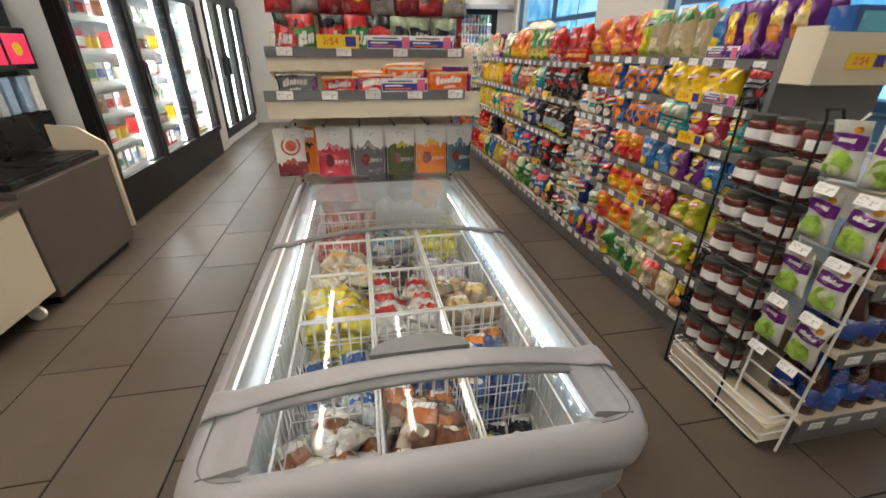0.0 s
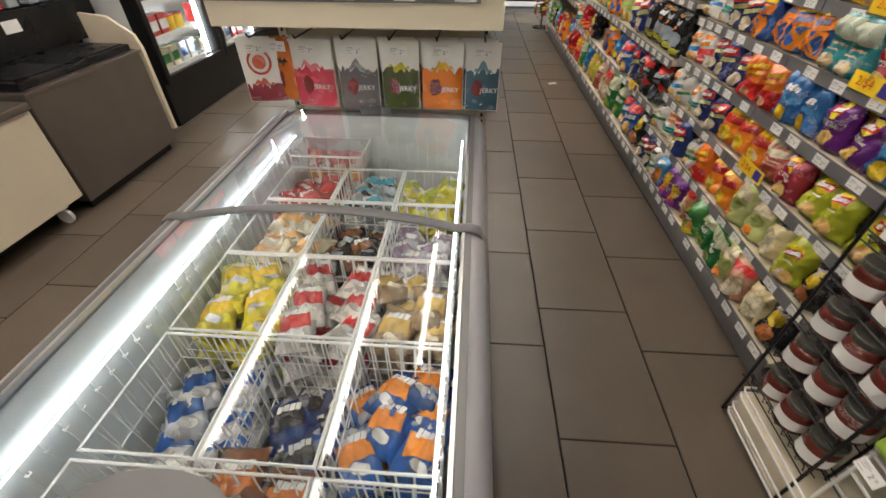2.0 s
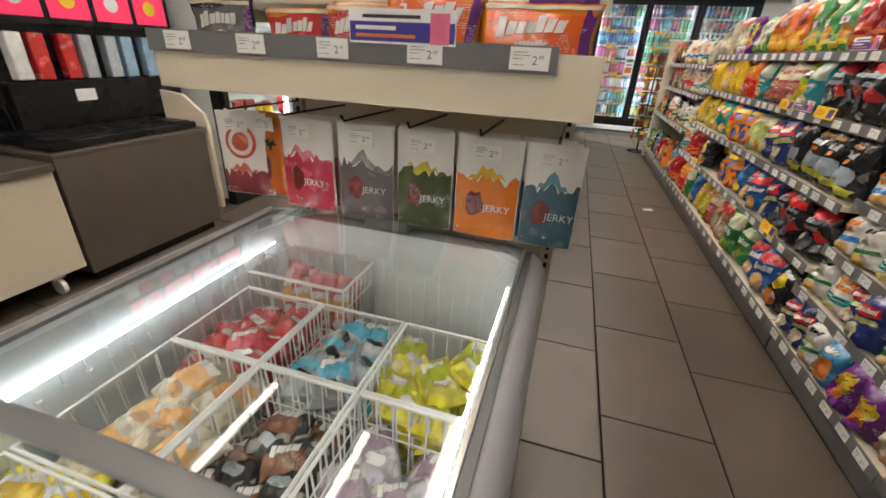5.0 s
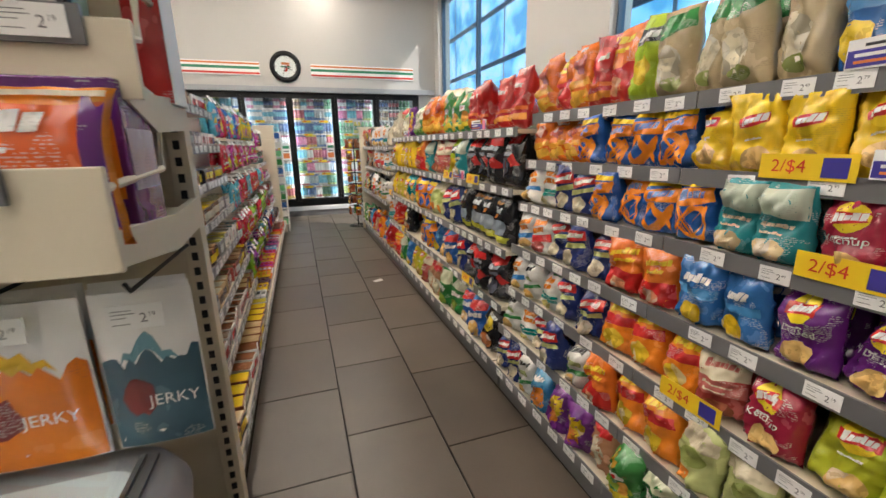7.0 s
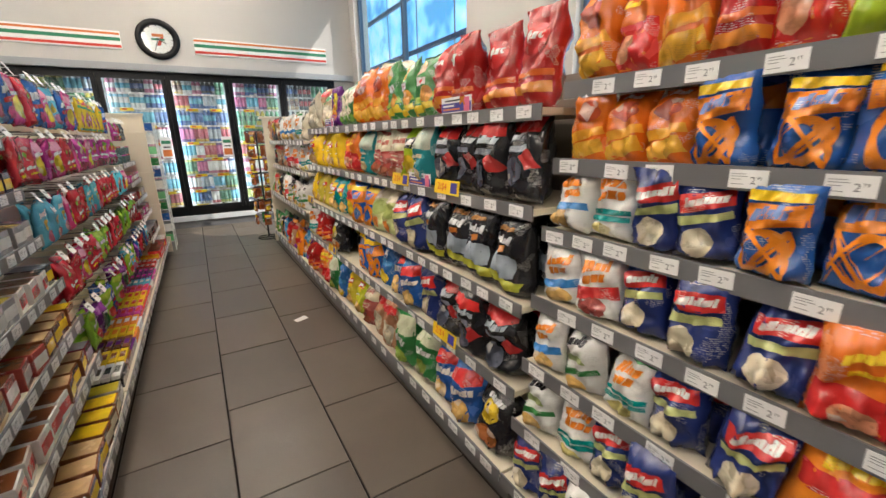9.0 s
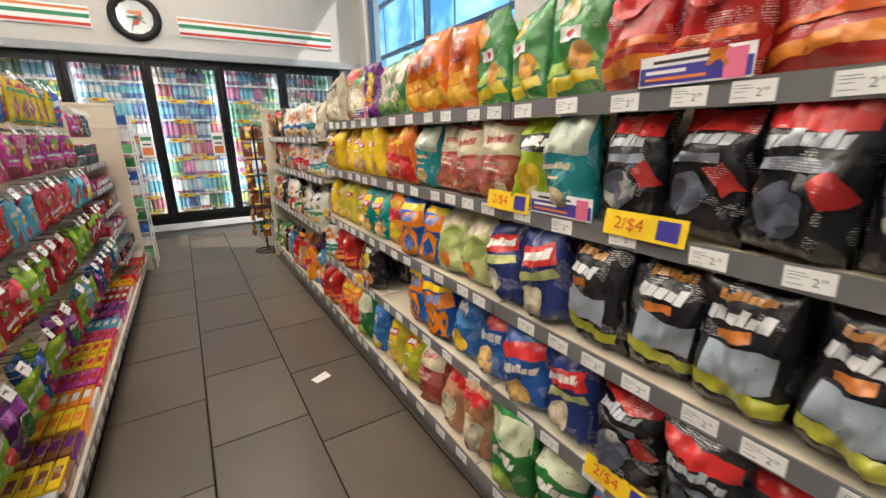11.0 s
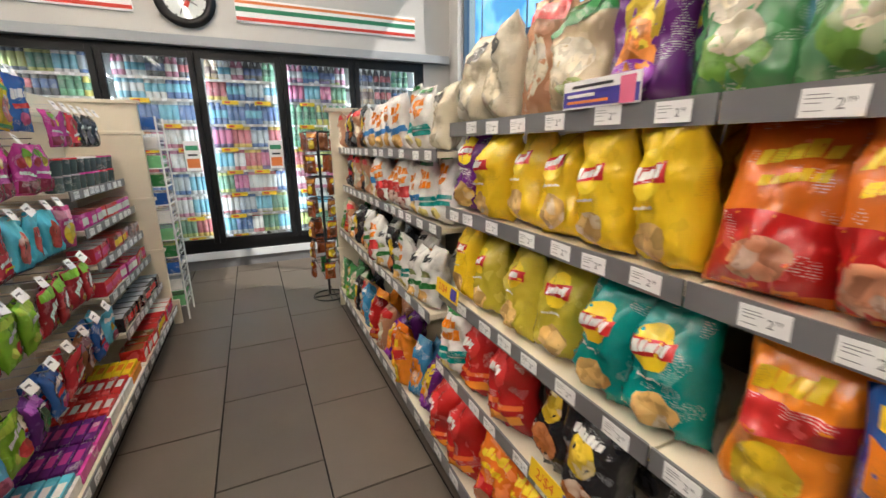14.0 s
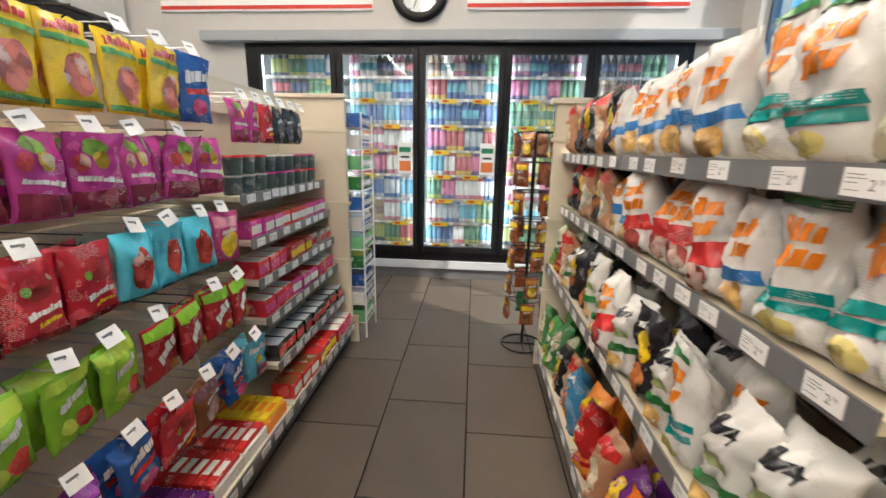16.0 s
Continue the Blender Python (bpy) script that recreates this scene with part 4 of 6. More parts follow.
    "h": ("green snack bag with cream crisps", (0.06, 0.22, 0.08), [("c", CREAM, 0, 0.62, 0.7, 0.28, 0), ("c", (0.16, 0.36, 0.05), 0, 0.2, 0.7, 0.18, 0), ("c", CREAM, 0.1, 0.3, 0.5, 0.14, 0)]),
    "H": ("tan and green snack bag", (0.50, 0.40, 0.24), [("r", GREEN, 0, 0.80, 0.93, 0.12, 14), ("c", CREAM, 0, 0.36, 0.7, 0.25, 0), ("e", (0.24, 0.28, 0.08), 0.2, 0.15, 0.4, 0.08, 0)]),
    "q": ("cream and grey snack bag", (0.62, 0.56, 0.42), [("c", (0.10, 0.10, 0.09), 0, 0.75, 0.6, 0.15, 0), ("c", CREAM, 0, 0.32, 0.7, 0.24, 0)]),
    "j": ("blue bag of orange twists", (0.04, 0.22, 0.42), [("c", ORANGE, 0, 0.42, 0.8, 0.34, 0), ("w", WHITE, 0, 0.86, 0.5, 0.04, 0)]),
    "v": ("tan and red clear snack bag", (0.45, 0.22, 0.12), [("c", CREAM, 0, 0.4, 0.75, 0.3, 0), ("r", RED, 0, 0.85, 0.85, 0.07, 0)]),
    "P": ("cream coloured popcorn bag", (0.66, 0.55, 0.30), [("c", (0.78, 0.70, 0.48), 0, 0.4, 0.8, 0.38, 0), ("r", BLACK, 0, 0.9, 0.8, 0.06, 0)]),
}
MADE = {}


def bag(key, size, x, y, z, rz, lean, group, rear=False):
    """A bag of crisps at a place, made once for each design, size and crumple."""
    k = (key, size, random.randrange(1 if rear else 3), rear)
    name = "crisp_bag"
    m = pose(x, y, z, lean[0], lean[1], rz) @ Matrix.Diagonal((random.uniform(0.94, 1.06), random.uniform(0.85, 1.1), random.uniform(0.93, 1.04), 1))
    if k not in MADE:
        t = thing(name, DESIGN[key][0], "crisp bag", group=group)
        for pn, me, lb in bag_meshes(*size, DESIGN[key][1], DESIGN[key][2][:1 if rear else 9], len(MADE) * 1.37 + 0.5):
            part(pn, me, None, t, lb)
        MADE[k] = t
        t.matrix_basis = m
        return t
    return copy_thing(MADE[k], m)


def fill(row, y0, y1, xf, z, size, group, gap=1.0, rows=2):
    """Bags along a shelf, from y0 to y1, facing -x; a blank leaves a gap."""
    w = (y1 - y0) / len(row)
    for i, k in enumerate(row):
        if k == " ":
            continue
        y = y0 + (i + 0.5) * w
        sc = min(1.0, w / size[0] * 1.08)
        sz = (round(size[0] * sc, 3), size[1], size[2])
        bag(k, sz, xf + 0.004 + size[2] * 0.52 + random.uniform(0, 0.024), y + random.uniform(-0.01, 0.01), z + 0.001, -90 + random.uniform(-16, 16), (random.uniform(-12, 5), random.uniform(-6, 6)), group)
        if rows > 1 and random.random() < 0.55:
            bag(k, sz, xf + 0.012 + size[2] * 1.6 + random.uniform(0, 0.03), y + random.uniform(-0.02, 0.02), z + 0.001, -90 + random.uniform(-8, 8), (random.uniform(-8, 2), random.uniform(-5, 5)), group, True)


SMALL, TALL, BIG, MID = (0.176, 0.208, 0.088), (0.170, 0.29, 0.10), (0.232, 0.296, 0.130), (0.145, 0.278, 0.085)
rowsA = ["uuuubHHHHgfrOfO", "ddyyyyyccccOOO", "ttkkTTccccnnxw", "bbppbbffnnnWw", "lllkmFFFnnxzw", "KlPaaFFfznnxz", "KPvaGGevuujznn"]
for (z, xf), row in zip(RUN_A[2], rowsA):
    top = z > 1.5
    fill(row, 1.76, 3.59, xf, z, (0.20, 0.285, 0.095) if top else SMALL, "crisp bags on the shelves")
rowsB = ["rrrreeeOOOhhuHvqq", "ddddTgmmmTffyyyyyp", "DDDDnnaaccFttoooy", "dddnNNbcc  KKrrx", "KNNGGvvmlobGffrr"]
for (z, xf), row in zip(RUN_B[2], rowsB):
    fill(row, 3.65, 6.67, xf, z, (0.215, 0.31, 0.10) if z > 1.4 else BIG, "crisp bags on the shelves", rows=1 if z < 0.3 else 2)
rowsC = ["qxxwwwwwwKvKdKv", "xxwWWWWwwvKvKdK", "zzxzKzWzzKKzvrG", "ujFOuvrFjvKGheh"]
for (z, xf), row in zip(RUN_C[2], rowsC):
    fill(row, 6.72, 8.68, xf, z, MID if z > 0.2 else TALL, "snack bags on the shelves")
for y, (z, xf) in ((2.45, RUN_A[2][4]), (2.19, RUN_A[2][2]), (2.33, RUN_A[2][1])):
    promo(PROMO, xf, y, z + 0.03)
for y, (z, xf) in ((2.10, RUN_A[2][1]), (2.20, RUN_A[2][0]), (4.10, RUN_B[2][0]), (5.93, RUN_B[2][0]), (4.40, RUN_B[2][1])):
    promo(BLURB, xf, y, z + 0.04)
for y, (z, xf) in ((4.15, RUN_B[2][1]), (4.62, RUN_B[2][1]), (6.6, RUN_B[2][2]), (5.9, RUN_B[2][3]), (4.1, RUN_B[2][3])):
    promo(PROMO, xf, y, z + 0.025, tilt=-8)


# ---- chest freezer ----
FX0, FX1, FY0, FY1 = 0.0, 0.945, 0.56, 2.47
freezer = thing("chest_freezer", "grey ice cream chest freezer with curved sliding glass lids", "freezer")


def ring_path(x0, x1, y0, y1, r, n=7):
    pts = []
    for cx, cy, a in ((x1 - r, y0 + r, -90), (x1 - r, y1 - r, 0), (x0 + r, y1 - r, 90), (x0 + r, y0 + r, 180)):
        pts += [(cx + r * math.cos(radians(a + 90 * i / n)), cy + r * math.sin(radians(a + 90 * i / n))) for i in range(n + 1)]
    return pts


def loft(g, rings):
    """Skin between closed outlines of equal length, each (points, z)."""
    n = len(rings[0][0])
    vs = [(x, y, z) for pts, z in rings for x, y in pts]
    return g.add(vs, [(k * n + i, k * n + (i + 1) % n, (k + 1) * n + (i + 1) % n, (k + 1) * n + i) for k in range(len(rings) - 1) for i in range(n)])


def inset(e, r):
    return ring_path(FX0 + e, FX1 - e, FY0 + e, FY1 - e, r)


body = Geo()
loft(body, [(inset(0.06, 0.06), 0.07), (inset(0.045, 0.07), 0.10), (inset(0.045, 0.07), 0.66), (inset(0.02, 0.09), 0.70), (inset(0.02, 0.09), 0.745), (inset(0.035, 0.08), 0.765), (inset(0.03, 0.08), 0.79)])
part("body", body, M["rim"], freezer, "grey plastic body with a bumper band", smooth=True)
part("plinth", loft(Geo(), [(inset(0.09, 0.05), 0.0), (inset(0.09, 0.05), 0.08)]), M["black"], freezer)
rim = Geo()
loft(rim, [(inset(0.03, 0.08), 0.79), (inset(0.0, 0.11), 0.80), (inset(-0.004, 0.11), 0.84), (inset(0.012, 0.10), 0.875), (inset(0.035, 0.09), 0.888), (inset(0.055, 0.07), 0.886), (inset(0.066, 0.06), 0.875)])
part("rim", rim, M["rim"], freezer, "rounded grey rim", smooth=True)
part("inner_lip", loft(Geo(), [(inset(0.066, 0.06), 0.875), (inset(0.07, 0.06), 0.865), (inset(0.072, 0.06), 0.80)]), M["inner"], freezer, "pale inner lip", smooth=True)
well = Geo()
loft(well, [(inset(0.072, 0.06), 0.80), (inset(0.08, 0.06), 0.34)])
n = len(inset(0.1, 0.05))
well.add([(x, y, 0.34) for x, y in inset(0.08, 0.06)], [tuple(range(n))])
part("liner", well, M["inner"], freezer, "frosted white liner")
ribs = Geo()
for y in [0.70 + 0.045 * i for i in range(38)]:
    for x in (FX0 + 0.088, FX1 - 0.088):
        ribs.box(x - 0.002, x + 0.002, y - 0.002, y + 0.002, 0.55, 0.79)
        ribs.box(x - 0.005, x + 0.005, y - 0.005, y + 0.005, 0.742, 0.752)
for x in [0.15 + 0.045 * i for i in range(15)]:
    ribs.box(x - 0.002, x + 0.002, FY1 - 0.090, FY1 - 0.086, 0.55, 0.79)
part("liner_grille", ribs, M["wire"], freezer)
for x in (FX0 + 0.094, FX1 - 0.094):
    part("light_strip", Geo().tube([(x, 0.72, 0.792), (x, 2.36, 0.792)], 0.003, 6), M["led"], freezer, "white light strip")


def arch(x):
    return 0.885 + 0.05 * (1 - ((x - 0.4725) / 0.41) ** 2)


def lid(y0, y1, lift, lbl):
    g = Geo().grid(lambda u, v: (0.05 + 0.845 * u, y0 + (y1 - y0) * v, arch(0.05 + 0.845 * u) + lift), 16, 2)
    o = part("glass_lid", g, M["lid"], freezer, lbl, smooth=True)
    o.visible_shadow = False
    return o


def over(x):
    """Height of the top outline across the freezer: rim shoulders, then the arched glass."""
    e = min(x - FX0, FX1 - x)
    if e > 0.075:
        return arch(x)
    lo = [(0.0, 0.835), (0.006, 0.862), (0.014, 0.878), (0.034, 0.890), (0.055, 0.892), (0.075, 0.894)]
    for (a, za), (b, zb) in zip(lo, lo[1:]):
        if e <= b:
            return za + (zb - za) * max(0, e - a) / (b - a)
    return lo[-1][1]


def bow(y, wd, lift, name, material, x0=FX0 + 0.001, x1=FX1 - 0.001, flare=0.5):
    """A flat arched bar across the freezer that widens towards both ends."""
    def f(u, v):
        a = 2 * math.pi * v
        x = x0 + (x1 - x0) * u
        half = wd / 2 * (1 + flare * abs(2 * u - 1) ** 8)
        c, q = math.cos(a), math.sin(a)
        return (x, y + half * math.copysign(abs(c) ** 0.6, c), over(x) + lift + 0.005 * math.copysign(abs(q) ** 0.6, q))
    return part(name, Geo().grid(f, 48, 12), material, freezer, "curved grey frame bar", smooth=True)


lid_a = lid(0.80, 1.57, 0.004, "clear sliding glass lid")
lid_b = lid(1.55, 2.41, -0.006, "clear sliding glass lid")
lid_c = lid(0.625, 0.79, -0.006, "clear glass end pane")
bow(0.79, 0.058, 0.007, "frame_bar", M["rim"])
bow(0.752, 0.030, 0.000, "pane_border", M["rimd"], 0.13, 0.815, 0.0)
bow(1.565, 0.036, 0.007, "frame_bar", M["rimd"], flare=0.25)
for side in (0, 1):
    fx = (lambda x: x) if side == 0 else (lambda x: FX0 + FX1 - x)
    prof = [(0.050, 0.872), (0.050, 0.889), (0.075, arch(0.075) + 0.004), (0.105, arch(0.105) + 0.005), (0.138, arch(0.138) + 0.004), (0.142, arch(0.142) - 0.010), (0.09, 0.874)]
    part("collar", Geo().prism([(fx(x), z) for x, z in prof], 0.622, 0.79), M["rim"], freezer, "grey collar beside the end pane")
    part("groove", Geo().tube([(fx(0.046), 0.80, 0.8905), (fx(0.046), 0.66, 0.8905), (fx(0.048), 0.645, 0.8905), (fx(0.053), 0.632, 0.8905), (fx(0.062), 0.622, 0.8900), (fx(0.076), 0.614, 0.8895), (fx(0.095), 0.609, 0.8890), (fx(0.13), 0.607, 0.8885)], 0.0014, 4), M["rimd"], freezer, "dark seam in the rim")
    part("lid_track", Geo().box(fx(0.066) - 0.004, fx(0.066) + 0.004, 0.82, 2.40, 0.886, 0.897), M["chrome"], freezer, "pale metal lid track")
for x in (FX0 + 0.052, FX1 - 0.052):
    part("rail", Geo().box(x - 0.008, x + 0.008, 0.80, 2.40, 0.886, 0.894), M["rimd"], freezer, "dark lid track")
hd = Geo().prism([(0.115 * math.cos(a * math.pi / 12), 0.058 * math.sin(a * math.pi / 12)) for a in range(13)], 0.934, 0.950, "z")
part("handle", hd, M["rimd"], freezer, "dark grey lid handle", at=(0.475, 0.822, 0))
part("handle", Geo().box(0.40, 0.54, 2.385, 2.45, 0.888, 0.925, 0.01), M["rimd"], freezer, "dark grey lid handle")


# wire baskets with frozen treats
def wire_basket(x0, x1, y0, y1, z1, z0, label="white wire freezer basket"):
    t = thing("wire_basket", label, "basket", ((x0 + x1) / 2, (y0 + y1) / 2, z0), group="freezer baskets")
    a, b, h = (x1 - x0) / 2, (y1 - y0) / 2, z1 - z0
    rimg = Geo().tube([(-a, -b, h), (a, -b, h), (a, b, h), (-a, b, h)], 0.0055, 5, True)
    part("rim", rimg, M["wire"], t)
    g = Geo()
    for k in (0.02, 0.34, 0.68):
        s = 0.90 + 0.10 * k
        g.tube([(-a * s, -b * s, h * k), (a * s, -b * s, h * k), (a * s, b * s, h * k), (-a * s, b * s, h * k)], 0.0027, 4, True)
    for i in range(7):
        x = -a + 2 * a * i / 6
        g.tube([(x, -b, h), (x * 0.9, -b * 0.9, 0), (x * 0.9, b * 0.9, 0), (x, b, h)], 0.0027, 4)
    for i in range(8):
        y = -b + 2 * b * i / 7
        g.tube([(-a, y, h), (-a * 0.9, y * 0.9, 0), (a * 0.9, y * 0.9, 0), (a, y, h)], 0.0027, 4)
    part("mesh", g, M["wire"], t)
    return t


TREAT = {}


def treat(cols, size, loc, rot, seed, label):
    """A wrapped frozen treat lying in a basket."""
    k = (cols, size, seed % 2)
    if k not in TREAT:
        t = thing("frozen_treat", label, "frozen food", group="wrapped frozen treats")
        w, h, d = size
        pats = [("r", cols[1], 0, 0.5, 0.8, 0.16, 10), ("c", cols[2], 0.1, 0.24, 0.5, 0.10, 0), ("w", WHITE, 0, 0.68, 0.6, 0.08, 5)]
        for pn, me, lb in bag_meshes(w, h, d, cols[0], pats, seed + 0.7, True):
            part(pn, me, None, t, lb)
        TREAT[k] = t
        t.matrix_basis = pose(*loc, *rot)
        return t
    return copy_thing(TREAT[k], pose(*loc, *rot))


BX = [(0.125, 0.365), (0.375, 0.61), (0.62, 0.845)]
BY = [(0.69, 0.965), (0.985, 1.285), (1.30, 1.61), (1.62, 1.93), (1.94, 2.19)]
BROWN, TAN, PEACH, YEL = (0.22, 0.08, 0.03), (0.60, 0.40, 0.20), (0.75, 0.42, 0.16), (0.80, 0.68, 0.03)
LOADS = {
    (0, 0): (((0.70, 0.66, 0.60), BROWN, WHITE), "white and brown wrapped ice cream", 0.63), (1, 0): ((BROWN, (0.55, 0.16, 0.03), CREAM), "brown chocolate ice cream wrapper", 0.64), (2, 0): (((0.55, 0.55, 0.5), BLACK, GOLD), "silver ice cream wrapper", 0.47),
    (0, 1): (((0.66, 0.68, 0.74), BLUE, WHITE), "white and blue wrapped ice cream cone", 0.55), (1, 1): (((0.02, 0.05, 0.22), BLACK, BLUE), "dark blue cookie ice cream wrapper", 0.47), (2, 1): ((BLUE, (0.75, 0.25, 0.03), WHITE), "blue and orange ice cream wrapper", 0.62),
    (0, 2): ((YEL, GOLD, WHITE), "yellow wrapped ice lolly", 0.66), (1, 2): (((0.74, 0.68, 0.64), RED, WHITE), "white and red ice cream wrapper", 0.65), (2, 2): (((0.36, 0.24, 0.13), (0.55, 0.36, 0.10), CREAM), "brown and gold ice cream wrapper", 0.64),
    (0, 3): ((CREAM, PEACH, PEACH), "cream and peach wrapped ice cream", 0.64), (1, 3): ((BLACK, BROWN, SILVER), "black and brown ice cream wrapper", 0.62), (2, 3): (((0.52, 0.50, 0.56), (0.4, 0.3, 0.4), WHITE), "pale clear ice cream wrapper", 0.60),
    (0, 4): ((RED, (0.65, 0.10, 0.12), WHITE), "red wrapped ice lolly", 0.66), (1, 4): ((SILVER, SKY, BLACK), "silver and blue ice cream wrapper", 0.66), (2, 4): ((YEL, LIME, WHITE), "yellow wrapped ice lolly", 0.66),
}
for (i, j), (cols, label, zt) in LOADS.items():
    x0, x1 = BX[i]
    y0, y1 = BY[j]
    wire_basket(x0, x1, y0, y1, 0.725, 0.43)
    levels = max(1, int((zt - 0.40) / 0.06))
    for lv in range(levels):
        for q in range(6 if lv == levels - 1 else 4):
            fx, fy = (q % 2) * 0.5 + 0.25, (q // 2) * 0.30 + 0.25 if lv == levels - 1 else (q // 2) * 0.5 + 0.27
            treat(cols, (0.115, 0.17, 0.05), (x0 + 0.02 + (x1 - x0 - 0.04) * fx + random.uniform(-0.012, 0.012), y0 + (y1 - y0) * fy + random.uniform(-0.02, 0.02) - 0.06, 0.462 + 0.06 * lv + random.uniform(0, 0.012)),
                  (-90 + random.uniform(-14, 8), random.uniform(-14, 14), random.uniform(-35, 35)), q, label)
wire_basket(0.13, 0.43, 2.20, 2.385, 0.775, 0.55)
for q in range(4):
    treat(((0.66, 0.20, 0.22), PEACH, WHITE), (0.10, 0.19, 0.05), (0.18 + 0.065 * q, 2.28, 0.56), (random.uniform(-25, 5), random.uniform(-15, 15), random.uniform(-20, 20)), q, "pink and orange ice cream wrapper")

# ---- end display behind the freezer ----
endcap = thing("end_display", "cream end display with trays of jerky and meat snacks", "shelving")
EX0, EX1 = -0.045, 0.98
part("back_panel", Geo().box(EX0 + 0.066, EX1 - 0.066, 2.70, 2.73, 0.0, 2.15), M["cream"], endcap)
for x in (EX0 + 0.045, EX1 - 0.044):
    up = Geo().box(x - 0.019, x + 0.019, 2.685, 2.73, 0.0, 2.15, 0.002)
    slots = Geo()
    for i in range(60):
        slots.box(x - 0.006, x + 0.006, 2.6835, 2.686, 0.10 + 0.034 * i, 0.118 + 0.034 * i)
    u = part("upright", up, M["cream"], endcap)
    tagged(part("slot", slots, M["dark"], u), kind="stuff")
part("base", Geo().box(EX0 + 0.05, EX1 - 0.05, 2.45, 2.79, 0.0, 0.12), M["strip"], endcap)


def tray(y_front, z, h, strip_x1, nt):
    """A cream tray with a tall front, sloped ends and a grey label strip."""
    f = part("tray", Geo().box(EX0, EX1, y_front, y_front + 0.012, z, z + h, 0.002).box(EX0, EX1 - 0.022, y_front + 0.012, 2.684, z, z + 0.012)
             , M["cream"], endcap)
    for x in (EX0 + 0.008, EX1 - 0.028):
        part("end_wire", Geo().tube([(x, 2.69, z + 0.18), (x, 2.54, z + 0.18), (x, 2.52, z + 0.165), (x, 2.505, z + 0.10), (x, y_front + 0.03, z + 0.085), (x, y_front + 0.02, z + 0.02)], 0.006, 6), M["cream"], f, "cream wire tray end")
        part("end_plate", Geo().prism([(2.695, z + 0.03), (2.695, z - 0.03), (2.50, z - 0.04), (y_front + 0.014, z - 0.002), (y_front + 0.014, z + 0.04), (2.52, z + 0.02)], x - 0.006, x + 0.0065, "x"), M["cream"], f, "cream bracket plate")
    part("label_strip", Geo().box(EX0 - 0.002, strip_x1, y_front - 0.008, y_front - 0.001, z + h - 0.035, z + h + 0.012), M["strip"], f, "grey label strip")
    for i in range(nt):
        part("price_tag", random.choice(TAGS), None, f, at=pose(EX0 + 0.09 + (strip_x1 - EX0 - 0.14) * i / (nt - 1), y_front - 0.009, z + h - 0.010))
    return f


tray(2.205, 1.262, 0.115, 0.90, 5)
tray(2.38, 1.46, 0.10, 0.93, 4)
for i in range(6):
    x = 0.0 + 0.185 * i
    part("hook", Geo().tube([(x, 2.69, 1.19), (x, 2.36, 1.195), (x, 2.345, 1.21)], 0.0035, 5), M["black"], endcap, "black display hook")


def pouch(name, label, cat, cols, w, h, d, loc, rz, group, words=None, wsize=0.03, high=0.55):
    """A flat hanging pouch with a printed lower part that ends in a ragged edge."""
    t = thing(name, label, cat, loc, rz, group)
    rnd = random.Random(round(w * 1000) + len(label))
    at = lambda u, v, s, l=0.0: (u * w / 2, s * (d / 2 * (1 - abs(u) ** 3) * min(1, v / 0.1 + 0.25) * min(1, (1 - v) / 0.35) + 0.001 + l), (v - 1) * h)
    g = Geo()
    for s in (-1, 1):
        g.grid(lambda u, v: at(2 * u - 1, v, s), 8, 8)
    part("body", g, M["pouch"] if min(cols[0]) > 0.6 else ink(cols[0]), t, smooth=True)
    top = [high + 0.12 * rnd.random() for _ in range(17)]
    p = Geo()
    vs = [at(-0.97 + 1.94 * i / 16, 0.01 + (top[i] - 0.01) * j / 5, -1, 0.0012) for j in range(6) for i in range(17)]
    p.add(vs, [(j * 17 + i, j * 17 + i + 1, (j + 1) * 17 + i + 1, (j + 1) * 17 + i) for j in range(5) for i in range(16)])
    part("printed_band", p, ink(cols[1]), t, smooth=True)
    q = Geo()
    vs = [at(-0.6 + 1.2 * i / 8, top[4 + i] + 0.10 * (j / 2) * math.sin(math.pi * i / 8), -1, 0.001) for j in range(3) for i in range(9)]
    q.add(vs, [(j * 9 + i, j * 9 + i + 1, (j + 1) * 9 + i + 1, (j + 1) * 9 + i) for j in range(2) for i in range(8)])
    part("brush_mark", q, ink(cols[2]), t)
    if high < 0.4:
        for r0, r1, c in ((0.50, 0.62, (0.62, 0.10, 0.06)), (0.0, 0.34, (0.66, 0.14, 0.08))):
            e = Geo()
            vs = [at(r * math.cos(a * math.pi / 12), 0.66 + r * w / h / 2 * math.sin(a * math.pi / 12), -1, 0.003) for r in (r0, r1) for a in range(24)]
            e.add(vs, [(i, (i + 1) % 24, 24 + (i + 1) % 24, 24 + i) for i in range(24)])
            part("emblem", e, ink(c), t)
    else:
        e = Geo()
        vs = [at(-0.3, 0.36, -1, 0.003)] + [at(-0.3 + 0.3 * math.cos(a * math.pi / 6) * (0.7 + 0.5 * rnd.random()), 0.36 + 0.13 * math.sin(a * math.pi / 6) * (0.7 + 0.5 * rnd.random()), -1, 0.0025) for a in range(12)]
        e.add(vs, [(0, 1 + i, 1 + (i + 1) % 12) for i in range(12)])
        part("picture", e, ink((0.20, 0.03, 0.03)), t)
    if words:
        part("lettering", text_mesh(words, wsize, M["card"]), None, t, at=(0.20 * w, -d / 2 - 0.0075, -0.66 * h))
    part("price_tag", TAGS[0], None, t, at=(0.0, -d / 2 - 0.012, -0.03))
    return t


